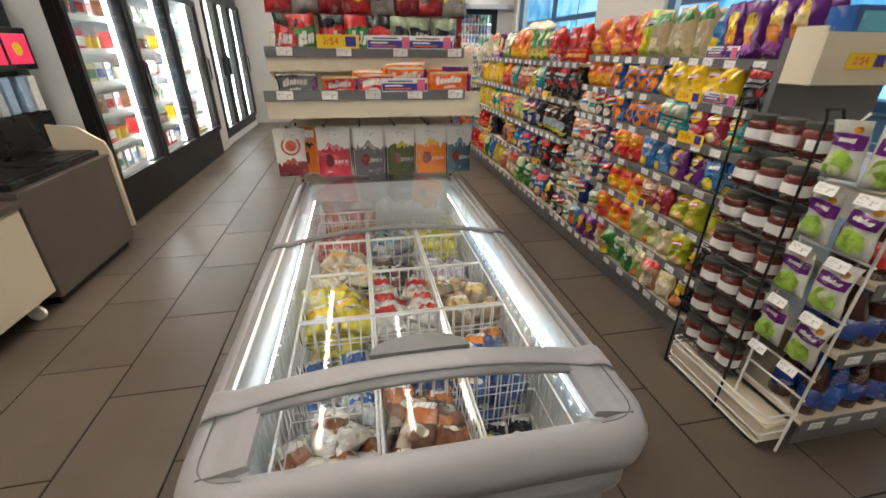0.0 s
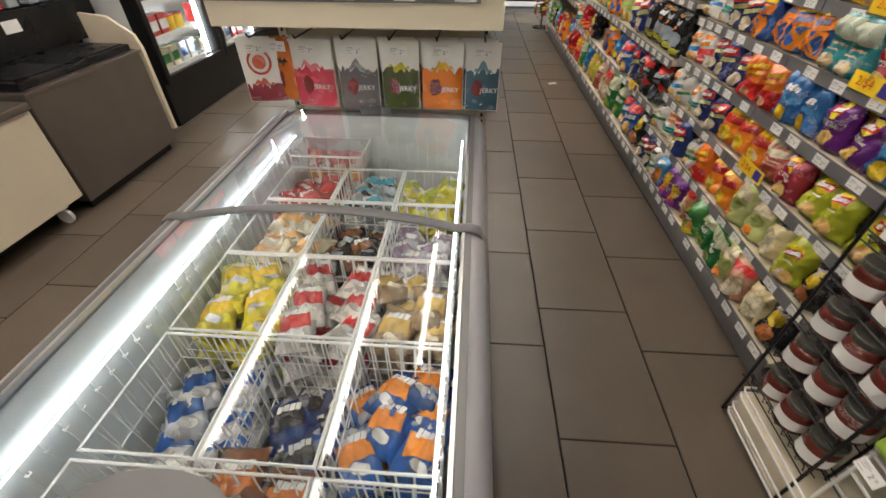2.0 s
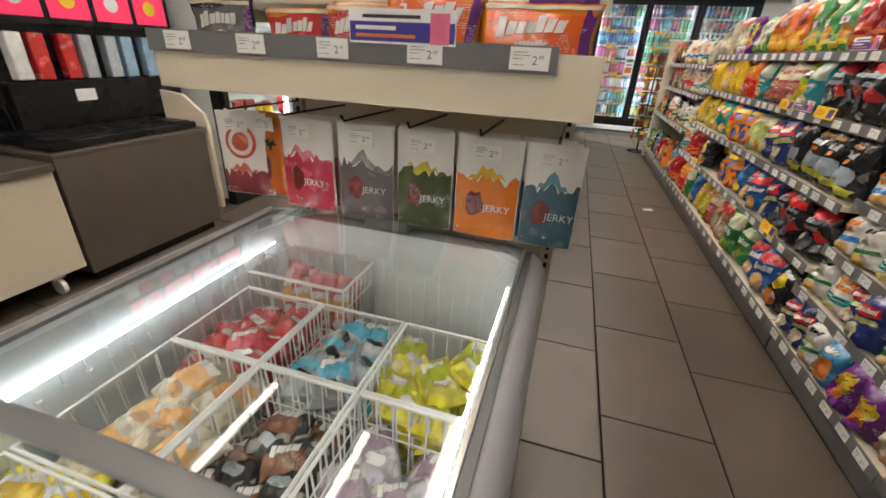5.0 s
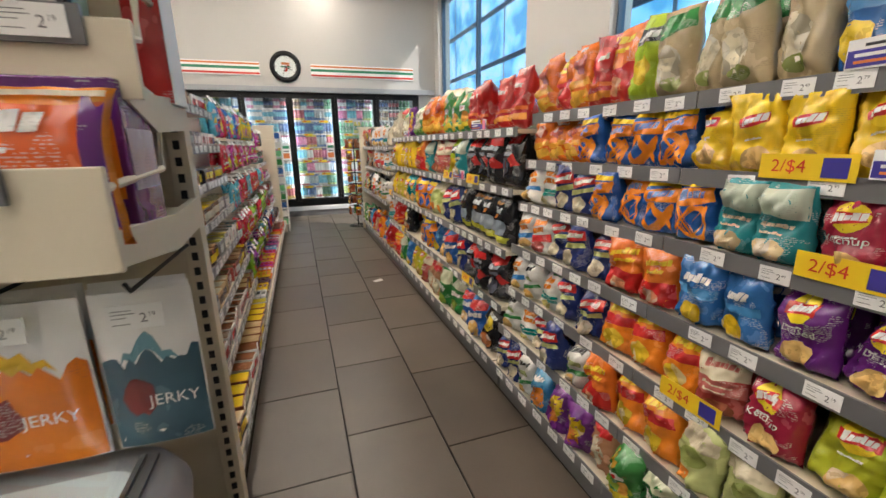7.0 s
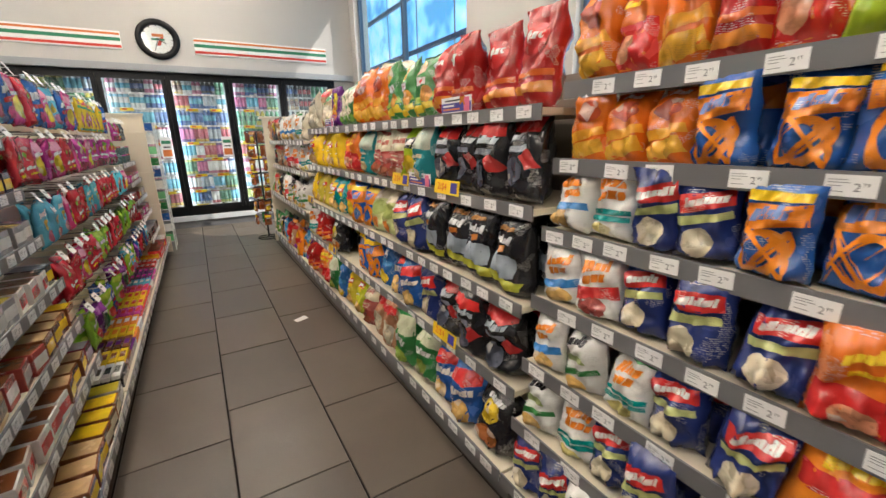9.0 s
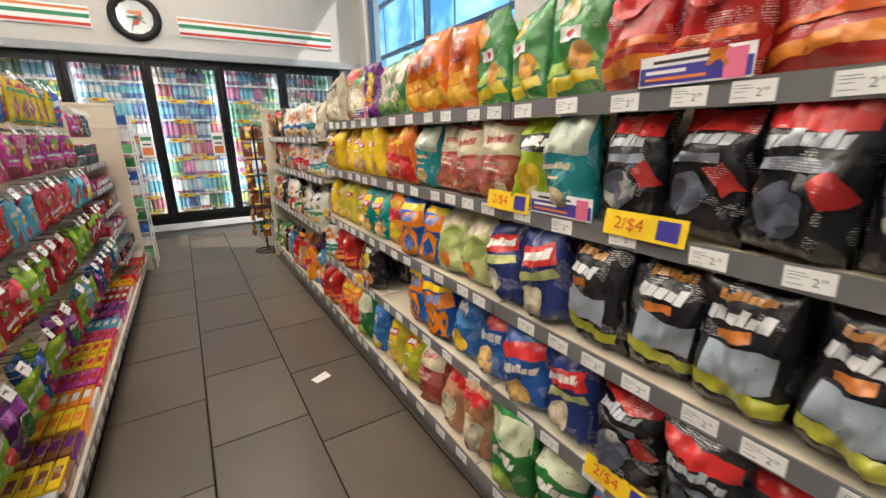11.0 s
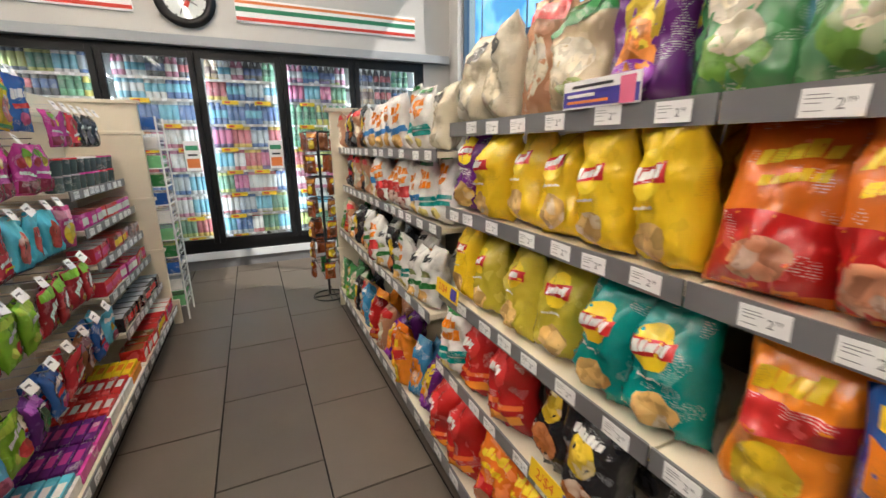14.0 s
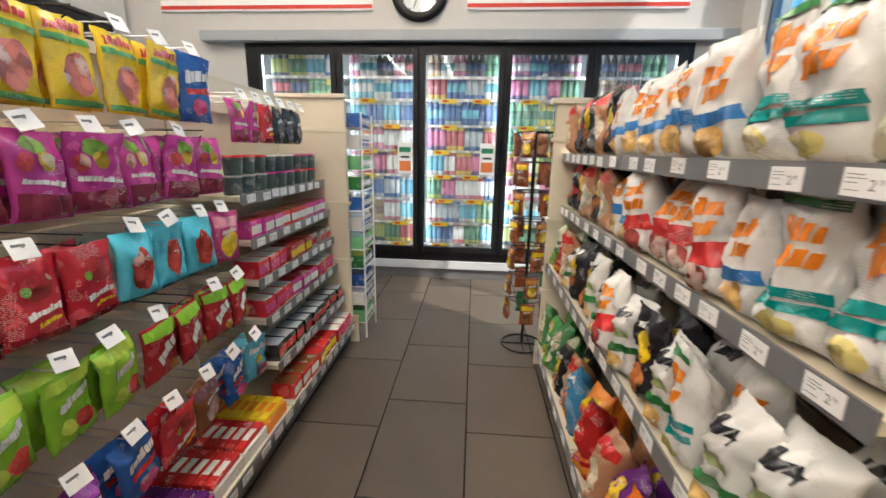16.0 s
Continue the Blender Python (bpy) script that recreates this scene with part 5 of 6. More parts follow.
JX = [(-0.06, 0.055), (0.135, 0.315), (0.33, 0.495), (0.51, 0.665), (0.675, 0.845), (0.855, 0.992)]
JC = [None, ((0.86, 0.85, 0.83), (0.62, 0.05, 0.09), (0.80, 0.25, 0.30), "pink"), ((0.86, 0.85, 0.84), (0.16, 0.14, 0.15), (0.30, 0.30, 0.31), "grey"), ((0.86, 0.85, 0.83), (0.07, 0.09, 0.02), (0.62, 0.55, 0.05), "olive green"),
      ((0.86, 0.85, 0.83), (0.80, 0.22, 0.02), (0.82, 0.50, 0.03), "orange"), ((0.84, 0.85, 0.86), (0.06, 0.13, 0.18), (0.16, 0.34, 0.42), "slate blue")]
for i, (x0, x1) in enumerate(JX):
    for back in (0, 1, 2):
        y = 2.395 + 0.035 * back
        if i:
            pouch("jerky_pouch", "white and %s jerky pouch hanging on a hook" % JC[i][3], "snack pouch", JC[i][:3], x1 - x0, 0.265, 0.04, ((x0 + x1) / 2 - 0.012 * back, y, 1.185), random.uniform(-5, 5), "hanging jerky pouches", "JERKY", 0.027)
        elif back < 2:
            pouch("jerky_pouch", "white pouch with red round emblem hanging on a hook", "snack pouch", ((0.86, 0.84, 0.82), (0.30, 0.05, 0.07), (0.66, 0.16, 0.12)), 0.16, 0.25, 0.035, (0.005, y, 1.185), 8, "hanging jerky pouches", high=0.22)
pouch("jerky_pouch", "orange pouch hanging beside the white one", "snack pouch", ((0.70, 0.20, 0.03), (0.66, 0.16, 0.02), BLACK), 0.09, 0.25, 0.03, (0.10, 2.41, 1.19), -10, "hanging jerky pouches")


def flat_bag(name, label, cat, cols, w, h, d, loc, rot, group, seed=1):
    t = thing(name, label, cat, group=group)
    pats = [("r", cols[1], 0, 0.5, 0.86, 0.26, 0), ("w", WHITE, 0, 0.52, 0.66, 0.13, 3)]
    if name == "beef_snack_bag":
        pats = [("r", cols[1], 0, 0.56, 0.92, 0.36, 0), ("r", PURPLE, 0.84, 0.50, 0.10, 0.42, 0), ("r", CREAM, 0, 0.955, 0.94, 0.02, 0), ("w", WHITE, -0.12, 0.76, 0.64, 0.085, 3), ("w", WHITE, -0.12, 0.60, 0.30, 0.025, 3)]
    for pn, me, lb in bag_meshes(w, h, d, cols[0], pats, seed):
        part(pn, me, None, t, lb)
    t.matrix_basis = pose(*loc, *rot)
    return t


for i, (x, w, h, c) in enumerate(((0.10, 0.20, 0.185, (BLACK, (0.12, 0.12, 0.13))), (0.30, 0.19, 0.17, (ORANGE, RED)), (0.46, 0.19, 0.18, (ORANGE, RED)), (0.62, 0.23, 0.215, (ORANGE, (0.72, 0.14, 0.02))), (0.85, 0.24, 0.195, (ORANGE, (0.74, 0.12, 0.02))))):
    flat_bag("beef_snack_bag", "orange beef snack bag lying in the tray" if i else "black beef snack bag lying in the tray", "snack pouch", c, w, h, 0.016, (x, 2.27 + 0.01 * (i % 2), 1.275), (-12, 0, random.uniform(-6, 6)), "beef snack bags", i + 3.3)
    if i > 1:
        flat_bag("beef_snack_bag", "orange beef snack bag standing behind", "snack pouch", c, w, h * 1.1, 0.016, (x - 0.02, 2.33, 1.275), (-8, 0, random.uniform(-6, 6)), "beef snack bags", i + 9.3)
for i in range(8):
    part("hook", Geo().tube([(0.03 + 0.125 * i, 2.69, 1.985), (0.03 + 0.125 * i, 2.48, 1.99)], 0.003, 4), M["black"], endcap, "black display hook")
for x, y, z, h in ((0.885, 2.42, 1.275, 0.21),):
    t = thing("snack_carton", "purple meat snack carton standing in the tray", "snack box", (x, y, z), group="purple snack cartons")
    part("carton", Geo().box(-0.07, 0.07, -0.06, 0.06, 0, h, 0.003), ink(PURPLE), t)
    part("printed_band", Geo().box(0.0702, 0.0712, -0.05, 0.05, h * 0.3, h * 0.7), ink((0.5, 0.45, 0.6)), t)
    part("printed_band", Geo().box(-0.06, 0.06, -0.0612, -0.0602, h * 0.25, h * 0.75), ink(ORANGE), t)
sign = thing("snack_carton", "red and white carton standing at the tray end", "snack box", (0.934, 2.655, 1.4735))
part("carton", Geo().box(-0.028, 0.032, -0.05, 0.042, 0, 0.30, 0.003), M["card"], sign)
part("printed_front", Geo().box(-0.027, 0.031, -0.0515, -0.0503, 0.002, 0.298), ink(RED), sign, "red printed front")
for i in range(8):
    c = ((0.26, 0.32, 0.20), BLACK) if i > 4 else ((RED, GREEN) if i % 2 else (BLACK, RED))
    flat_bag("meat_stick_bag", "pale green nut bag on the upper tray" if i > 4 else "dark red meat snack bag on the upper tray", "snack pouch", c, 0.14, 0.24, 0.06, (0.04 + 0.115 * i, 2.45, 1.474), (-8, random.uniform(-8, 8), random.uniform(-18, 18)), "meat snack bags", i + 20.3)
    for back in (0, 1):
        flat_bag("meat_stick_bag", "red and yellow meat snack bag on a hook", "snack pouch", (((0.42, 0.02, 0.03), (0.30, 0.27, 0.26), (0.25, 0.02, 0.03))[(i + back) % 3], GOLD if i % 2 else (0.06, 0.05, 0.05)), 0.135, 0.27 + 0.02 * (i % 3), 0.045, (0.03 + 0.125 * i, 2.50 + 0.07 * back, 1.715), (-3, random.uniform(-6, 6), random.uniform(-15, 15)), "meat snack bags", i + 33.3 + back)
for x, me in ((0.30, PROMO), (0.55, BLURB), (0.76, BLURB)):
    promo_card(me, pose(x, 2.37, 1.595), "bonus price card clipped to the display tray")
promo_card(BLURB, pose(0.60, 2.195, 1.41), "blue bonus points card on the tray front")


# ---- candy on the left-hand run ----
PACK = {}


def pack(name, label, cat, cols, size, m, group, kind="bag", seed=0, look_of=None):
    """A small packet, made once for each look and then copied."""
    k = (name, cols, size, seed % 2)
    if k in PACK:
        return copy_thing(PACK[k], m)
    t = thing(name, label, cat, group=group)
    w, h, d = size
    if kind == "bag":
        pats = look_of or [("r", cols[1], 0, 0.80, 0.9, 0.10, 0), ("c", cols[2], 0, 0.36, 0.75, 0.28, 0), ("w", WHITE, 0, 0.62, 0.55, 0.045, 6)]
        for pn, me, lb in bag_meshes(w, h, d, cols[0], pats, seed * 3.1 + len(PACK)):
            part(pn, me, None, t, lb)
    elif kind == "box":
        part("carton", Geo().box(-w / 2, w / 2, -d / 2, d / 2, 0, h, 0.002), ink(cols[0]), t)
        part("printed_band", Geo().box(-w / 2 + 0.003, w / 2 - 0.003, -d / 2 - 0.0012, -d / 2 - 0.0002, h * 0.25, h * 0.72), ink(cols[1]), t)
        part("printed_top", Geo().box(-w / 2 + 0.004, w / 2 - 0.004, -d / 2 + 0.006, d / 2 - 0.006, h + 0.0002, h + 0.0012), ink(cols[2]), t)
    elif kind == "tub":
        part("tub", Geo().lathe([(w * 0.40, 0), (w * 0.42, 0.004), (w * 0.48, h * 0.9), (w * 0.48, h * 0.92)], 12), ink(cols[0]), t, smooth=True)
        part("lid", Geo().lathe([(w * 0.5, h * 0.92), (w * 0.5, h), (w * 0.46, h + 0.003)], 12), ink(cols[1]), t)
    PACK[k] = t
    t.matrix_basis = m
    return t


HOOK_ROD = mesh_of("hook", (Geo().tube([(0, 0.0, 0), (0, -0.27, 0.0), (0, -0.285, 0.012)], 0.0028, 4).tube([(0, 0.0, 0.03), (0, -0.295, 0.032)], 0.002, 4), M["black"]))
HOOK = mesh_of("hook", (Geo().tube([(0, 0.0, 0), (0, -0.27, 0.0), (0, -0.285, 0.012)], 0.0028, 4).tube([(0, 0.0, 0.03), (0, -0.295, 0.032)], 0.002, 4), M["chrome"]),
               (Geo().prism([(-0.302, 0.006), (-0.300, 0.005), (-0.276, 0.050), (-0.278, 0.051)], -0.030, 0.030, "x"), M["card"]), (Geo().prism([(-0.2888, 0.033), (-0.2882, 0.033), (-0.2850, 0.039), (-0.2856, 0.039)], -0.022, 0.008, "x"), M["tagink"]))
RED2, CYAN, MAG, LEAF = (0.62, 0.03, 0.05), (0.10, 0.60, 0.76), (0.55, 0.05, 0.30), (0.26, 0.54, 0.04)
CANDY = {
    "h": ((GOLD, ORANGE, (0.75, 0.25, 0.18)), "yellow gummy candy bag on a hook"), "p": ((MAG, (0.30, 0.02, 0.25), (0.55, 0.60, 0.10)), "magenta gummy candy bag on a hook"),
    "r": ((RED2, (0.60, 0.05, 0.06), (0.30, 0.01, 0.02)), "red candy bag hanging on a hook"), "c": ((CYAN, (0.12, 0.60, 0.72), RED), "bright cyan candy bag on a hook"),
    "s": ((LEAF, (0.30, 0.55, 0.05), RED), "green sour candy bag on a hook"), "z": (((0.40, 0.02, 0.03), LEAF, ORANGE), "dark red twist candy bag with green top"),
    "b": ((BLUE, SKY, PINK), "blue candy bag hanging on a hook"), "l": ((SKY, (0.3, 0.55, 0.7), WHITE), "pale blue candy bag on a hook"),
    "j": ((BROWN, (0.2, 0.1, 0.12), (0.5, 0.3, 0.3)), "brown candy bag hanging on a hook"), "k": ((PINK, (0.75, 0.30, 0.40), GOLD), "pink candy bag hanging on a hook"),
    "d": ((BLACK, (0.06, 0.06, 0.07), (0.12, 0.10, 0.12)), "black mint pack hanging on a hook"), "u": ((PURPLE, (0.35, 0.06, 0.42), GREEN), "purple candy bag hanging on a hook"),
}
FRUIT = {
    "p": [("c", (0.22, 0.42, 0.05), -0.1, 0.82, 0.5, 0.12, 0), ("c", (0.72, 0.44, 0.03), 0.12, 0.66, 0.30, 0.13, 0), ("c", (0.60, 0.06, 0.08), -0.55, 0.64, 0.26, 0.12, 0), ("w", WHITE, 0, 0.42, 0.80, 0.035, -6), ("r", (0.22, 0.02, 0.05), 0, 0.17, 0.93, 0.13, 0)],
    "h": [("w", (0.60, 0.05, 0.04), 0, 0.86, 0.80, 0.06, 0), ("r", (0.10, 0.36, 0.08), 0, 0.73, 0.93, 0.035, 0), ("c", (0.72, 0.20, 0.14), 0, 0.37, 0.72, 0.28, 0), ("r", (0.10, 0.36, 0.08), 0, 0.06, 0.93, 0.03, 0)],
    "r": [("c", (0.62, 0.04, 0.05), 0.1, 0.66, 0.6, 0.2, 0), ("e", (0.20, 0.40, 0.05), -0.3, 0.62, 0.16, 0.06, 30), ("w", WHITE, 0.1, 0.36, 0.6, 0.04, 8), ("w", GOLD, 0.2, 0.24, 0.45, 0.025, 8), ("r", (0.24, 0.01, 0.02), 0, 0.07, 0.93, 0.05, 0)],
    "c": [("c", (0.75, 0.86, 0.86), 0.05, 0.56, 0.42, 0.2, 0), ("s", (0.50, 0.04, 0.03), 0, 0.46, 0.7, 0.38, 0), ("r", (0.02, 0.10, 0.16), 0, 0.04, 0.93, 0.03, 0)],
    "z": [("r", LEAF, 0, 0.86, 0.93, 0.10, 0), ("w", WHITE, 0, 0.48, 0.62, 0.09, 35), ("c", (0.70, 0.28, 0.03), 0.4, 0.18, 0.4, 0.12, 0)],
    "s": [("r", (0.42, 0.60, 0.06), 0, 0.88, 0.93, 0.08, 0), ("w", WHITE, 0, 0.64, 0.7, 0.07, 14), ("c", (0.60, 0.05, 0.04), 0.2, 0.30, 0.5, 0.17, 0), ("e", (0.50, 0.62, 0.08), -0.5, 0.30, 0.25, 0.1, 0)],
    "b": [("w", WHITE, 0, 0.66, 0.75, 0.08, 8), ("r", RED, 0, 0.46, 0.7, 0.045, 8), ("c", PINK, 0, 0.22, 0.6, 0.14, 0)],
    "l": [("w", WHITE, 0, 0.74, 0.7, 0.07, 0), ("c", (0.72, 0.56, 0.08), -0.1, 0.50, 0.35, 0.14, 0), ("c", (0.40, 0.12, 0.20), 0.1, 0.22, 0.7, 0.16, 0)],
}
# rows by hook bar: reach of the hook's end and packets from near to far
PEG_ROWS = [(1.70, 0.60, 0.245, "lbkrbklbkbhhhhhhb"), (1.40, 0.62, 0.225, "rrkpkrrkpkppppppp"), (1.11, 0.66, 0.215, "lllkrrlllrrrrrccck"), (0.83, 0.70, 0.20, "rrkrrsszrrrssszzzz"), (0.55, 0.745, 0.19, "susbsrurslsubrjbl")]
for z, xe, h, row in PEG_ROWS:
    w = 2.75 / len(row)
    for i, k in enumerate(row):
        y = 5.12 + (i + 0.5) * w
        m = pose(xe + random.uniform(-0.015, 0.01), y, z, 0, 0, 90)
        part("hook", HOOK if random.random() < 0.7 else HOOK_ROD, None, peg_run, at=pose(xe - LEFT_BACK - 0.03 - 0.30 + LEFT_BACK + 0.035, y, z + 0.012, 0, random.uniform(-14, 14), 90 + random.uniform(-3, 3)))
        cols, label = CANDY[k]
        for back in (0, 1):
            pack("candy_bag", label, "candy bag", cols, (round(w * 1.02, 3), h, 0.035), pose(xe - 0.05 * back - 0.015, y + random.uniform(-0.008, 0.008), z + 0.018 - h, random.uniform(-5, 5), random.uniform(-5, 5), 90 + random.uniform(-14, 14)), "hanging candy bags", seed=i + back, look_of=FRUIT.get(k)) if (i + back) % 3 or not back else None
for i, k in enumerate("pprddd"):
    y = 8.02 + 0.12 * i
    part("hook", HOOK, None, end_run, at=pose(0.36, y, 1.582, 0, 0, 90))
    pack("candy_bag", CANDY[k][1], "candy bag", CANDY[k][0], (0.11, 0.19, 0.03), pose(0.62, y, 1.40, 0, 0, 90 + random.uniform(-12, 12)), "hanging candy bags", seed=i, look_of=FRUIT.get(k))
# display cartons of bars along the bottom deck
DECK = [((0.72, 0.72, 0.70), BLACK), (GOLD, BROWN), (BROWN, PURPLE), (GOLD, ORANGE), (ORANGE, WHITE), (MAG, RED), (GOLD, RED), (GOLD, RED), (PINK, RED), (SKY, WHITE), (PURPLE, MAG), (PURPLE, MAG), (RED, WHITE), (RED, WHITE), (GOLD, ORANGE)]
y = 5.10
for i, (c1, c2) in enumerate(DECK):
    w = 2.78 / len(DECK)
    t = thing("candy_carton", "open display carton of candy bars on the bottom shelf", "candy box", (0.66, y + w / 2, 0.156), group="candy cartons")
    a = w / 2 - 0.004
    part("carton", Geo().box(-0.155, 0.155, -a, a, 0, 0.05, 0.002), ink(c2), t)
    for j in range(7):
        part("bar", Geo().box(-0.145 + 0.042 * j, -0.108 + 0.042 * j, -a + 0.004, a - 0.004, 0.0505, 0.072, 0.003), ink(c1), t)
        part("stripe", Geo().box(-0.139 + 0.042 * j, -0.114 + 0.042 * j, -a * 0.4, a * 0.4, 0.0722, 0.0732), ink(c2), t)
    y += w
# packets on the shelves at both ends of the run
GREYED = (0.34, 0.33, 0.34)
SWEETS = [(BRICK, WHITE, BROWN), (BROWN, GOLD, TAN), (TAN, BROWN, CREAM), (GREYED, WHITE, PURPLE), (WHITE, BLUE, GREYED), (WHITE, RED, BROWN), ((0.22, 0.03, 0.05), WHITE, GREYED), (BLACK, GOLD, SILVER), (GREYED, WHITE, OLIVE), (BROWN, CREAM, GOLD)]
TREATS = [(RED, WHITE, BROWN), (RED2, PINK, WHITE), (BLACK, RED, SILVER), (MAG, WHITE, RED), (GREYED, RED, BROWN), (BRICK, GOLD, RED)]
for y0, y1, levels, step in ((2.84, 5.02, LEFT_1[2], 0.115), (7.95, 8.88, LEFT_3[2], 0.105)):
    for n, (z, xf) in enumerate(levels):
        y, c = y0 + step / 2, 0
        while y < y1 - step / 3:
            if c % 3 == 0:
                col = random.choice(SWEETS if y0 < 4 else TREATS)
            c += 1
            tub = y0 > 7 and n == 0
            pack("candy_tub" if tub else "candy_box", "small clear tub of candy on the shelf" if tub else "small printed candy box on the shelf", "candy tub" if tub else "candy box",
                 ((0.06, 0.10, 0.10), col[0], WHITE) if tub else col, (0.095, 0.085, 0.12), pose(xf - 0.075 + random.uniform(-0.01, 0.008), y, z + 0.001, 0, 0, 90 + random.uniform(-7, 7)), "small candy packets", "tub" if tub else "box", c)
            if tub:
                pack("candy_tub", "small clear tub of candy on the shelf", "candy tub", ((0.06, 0.10, 0.10), col[1], WHITE), (0.095, 0.085, 0.12), pose(xf - 0.075, y, z + 0.09, 0, 0, 90), "small candy packets", "tub", c)
            y += step

# ---- drinks in the back cooler ----
PROFILE = {
    "bottle": [(0.026, 0), (0.031, 0.006), (0.031, 0.05), (0.029, 0.075), (0.031, 0.10), (0.030, 0.135), (0.018, 0.175), (0.012, 0.195), (0.012, 0.205)],
    "can": [(0.025, 0), (0.032, 0.008), (0.032, 0.175), (0.025, 0.192), (0.025, 0.195)],
    "big": [(0.038, 0), (0.044, 0.008), (0.044, 0.14), (0.040, 0.17), (0.018, 0.235), (0.013, 0.25), (0.013, 0.262)],
}
LABEL = {"bottle": (0.0318, 0.055, 0.118), "can": (0.0326, 0.035, 0.15), "big": (0.0448, 0.05, 0.14)}
DRINK = {}


def drink(kind, cols, m, label):
    k = (kind, cols)
    # the cooler's pale blue wash of light is mixed into can and small-bottle colours
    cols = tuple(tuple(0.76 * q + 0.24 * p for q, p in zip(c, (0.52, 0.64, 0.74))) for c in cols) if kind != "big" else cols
    if k in DRINK:
        return copy_thing(DRINK[k], m)
    t = thing("drink_" + ("can" if kind == "can" else "bottle"), label, "drink", group="drinks in the coolers")
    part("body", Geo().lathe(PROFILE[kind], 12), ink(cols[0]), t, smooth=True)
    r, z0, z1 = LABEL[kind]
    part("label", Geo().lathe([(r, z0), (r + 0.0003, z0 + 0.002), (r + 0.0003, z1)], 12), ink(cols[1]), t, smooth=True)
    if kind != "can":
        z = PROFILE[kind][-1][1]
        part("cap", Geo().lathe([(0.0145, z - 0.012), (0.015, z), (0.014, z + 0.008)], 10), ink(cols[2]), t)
    DRINK[k] = t
    t.matrix_basis = m
    return t


AQUA, ROSE, MINT, COLA = (0.25, 0.55, 0.70), (0.65, 0.18, 0.30), (0.20, 0.55, 0.25), (0.05, 0.015, 0.01)
DR = {
    "b": ("can", (BLUE, SILVER, WHITE)), "s": ("can", (SILVER, BLUE, WHITE)), "g": ("can", (LIME, GREEN, WHITE)), "p": ("can", (ROSE, WHITE, WHITE)), "y": ("can", (GOLD, RED, WHITE)), "r": ("can", (RED, WHITE, WHITE)), "w": ("can", (WHITE, SKY, WHITE)), "u": ("can", (PURPLE, PINK, WHITE)), "k": ("can", (BLACK, LIME, WHITE)),
    "A": ("bottle", (AQUA, WHITE, WHITE)), "B": ("bottle", (BLUE, SKY, BLUE)), "C": ("bottle", (COLA, RED, RED)), "D": ("bottle", (COLA, (0.02, 0.05, 0.25), BLUE)), "G": ("bottle", (MINT, GREEN, GREEN)), "O": ("bottle", (ORANGE, WHITE, GREEN)), "P": ("bottle", (ROSE, WHITE, RED)), "W": ("bottle", (WHITE, SKY, BLUE)), "T": ("bottle", (TAN, BROWN, GOLD)), "Y": ("bottle", (YEL, GREEN, WHITE)),
}
STOCK = ["CCCDDDWWOOO AAABBBGGGPP yyrrwwssuuu bbbsssggkkk wwwppprrryy AAAWWWBBBOO CCCDDDGGGYY kkkgggwwwbb".split(),
         "gggkkkgggyyy pppTTTpppwww wwwsssbbbwww pprruuppprr ppOOPPpprrpp wwwssswwwsss AAAAWWWBBBB PPWWWDDDPPCC".split(),
         "wwsssrrgggww rrrbbbwwwggg ggguuuppprrrbb wwwrryyyuuuu uuuyyybbboo BBBsssBBBsss yyyBBBbbbWW TTWWPPDDDGG".replace("o", "y").split(),
         "kkkgggwwwss AAAWWWpppss PPPpppuuurr yyrrkkkTTT GGGgggGGGyy GGGGMMGGG uuuwwwuuggg PPPBBBDDDPP".replace("M", "Y").split(),
         "CCCDDDCCC GGGDDDCCC CCCGGGTTT DDDCCCOOO GGGDDDTTT CCCDDDGGG TTTCCCDDD DDDCCCGGG".split()]
for k in range(5):
    for z, row in zip(COOL_Z, STOCK[k]):
        w = (COOL[k + 1] - COOL[k] - 0.13) / len(row)
        for i, c in enumerate(row):
            kd, cols = DR[c]
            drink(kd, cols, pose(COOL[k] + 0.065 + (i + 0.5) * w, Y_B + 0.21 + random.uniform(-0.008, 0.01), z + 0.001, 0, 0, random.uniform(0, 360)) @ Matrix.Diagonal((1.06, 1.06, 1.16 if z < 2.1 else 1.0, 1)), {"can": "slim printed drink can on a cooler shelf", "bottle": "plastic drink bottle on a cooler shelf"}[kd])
        if z < 2.1 and k in (1, 2, 3):
            for j in range(2 if (k + round(z * 10)) % 2 else 1):
                promo_card(FLAG, pose(COOL[k] + 0.25 + 0.33 * j + random.uniform(-0.06, 0.06), Y_B + 0.142, z - 0.02), "yellow sale card on the cooler shelf rail", "cooler price cards")
for k, x in ((1, 0.93), (2, 1.78)):
    t = thing("door_sticker", "white notice with orange fruit stuck on the cooler door", "sign", (x, Y_B - 0.0295, 1.30), group="door notices")
    part("sheet", Geo().box(-0.075, 0.075, -0.0015, 0, -0.16, 0.16), M["card"], t)
    part("print", Geo().box(-0.06, 0.06, -0.0028, -0.0016, -0.13, -0.03), M["orangeprint"], t)
    part("print", Geo().box(-0.06, 0.06, -0.0028, -0.0016, 0.06, 0.11), M["greenprint"], t)
    part("print", Geo().box(-0.045, 0.045, -0.0028, -0.0016, 0.0, 0.02), M["ink"], t)

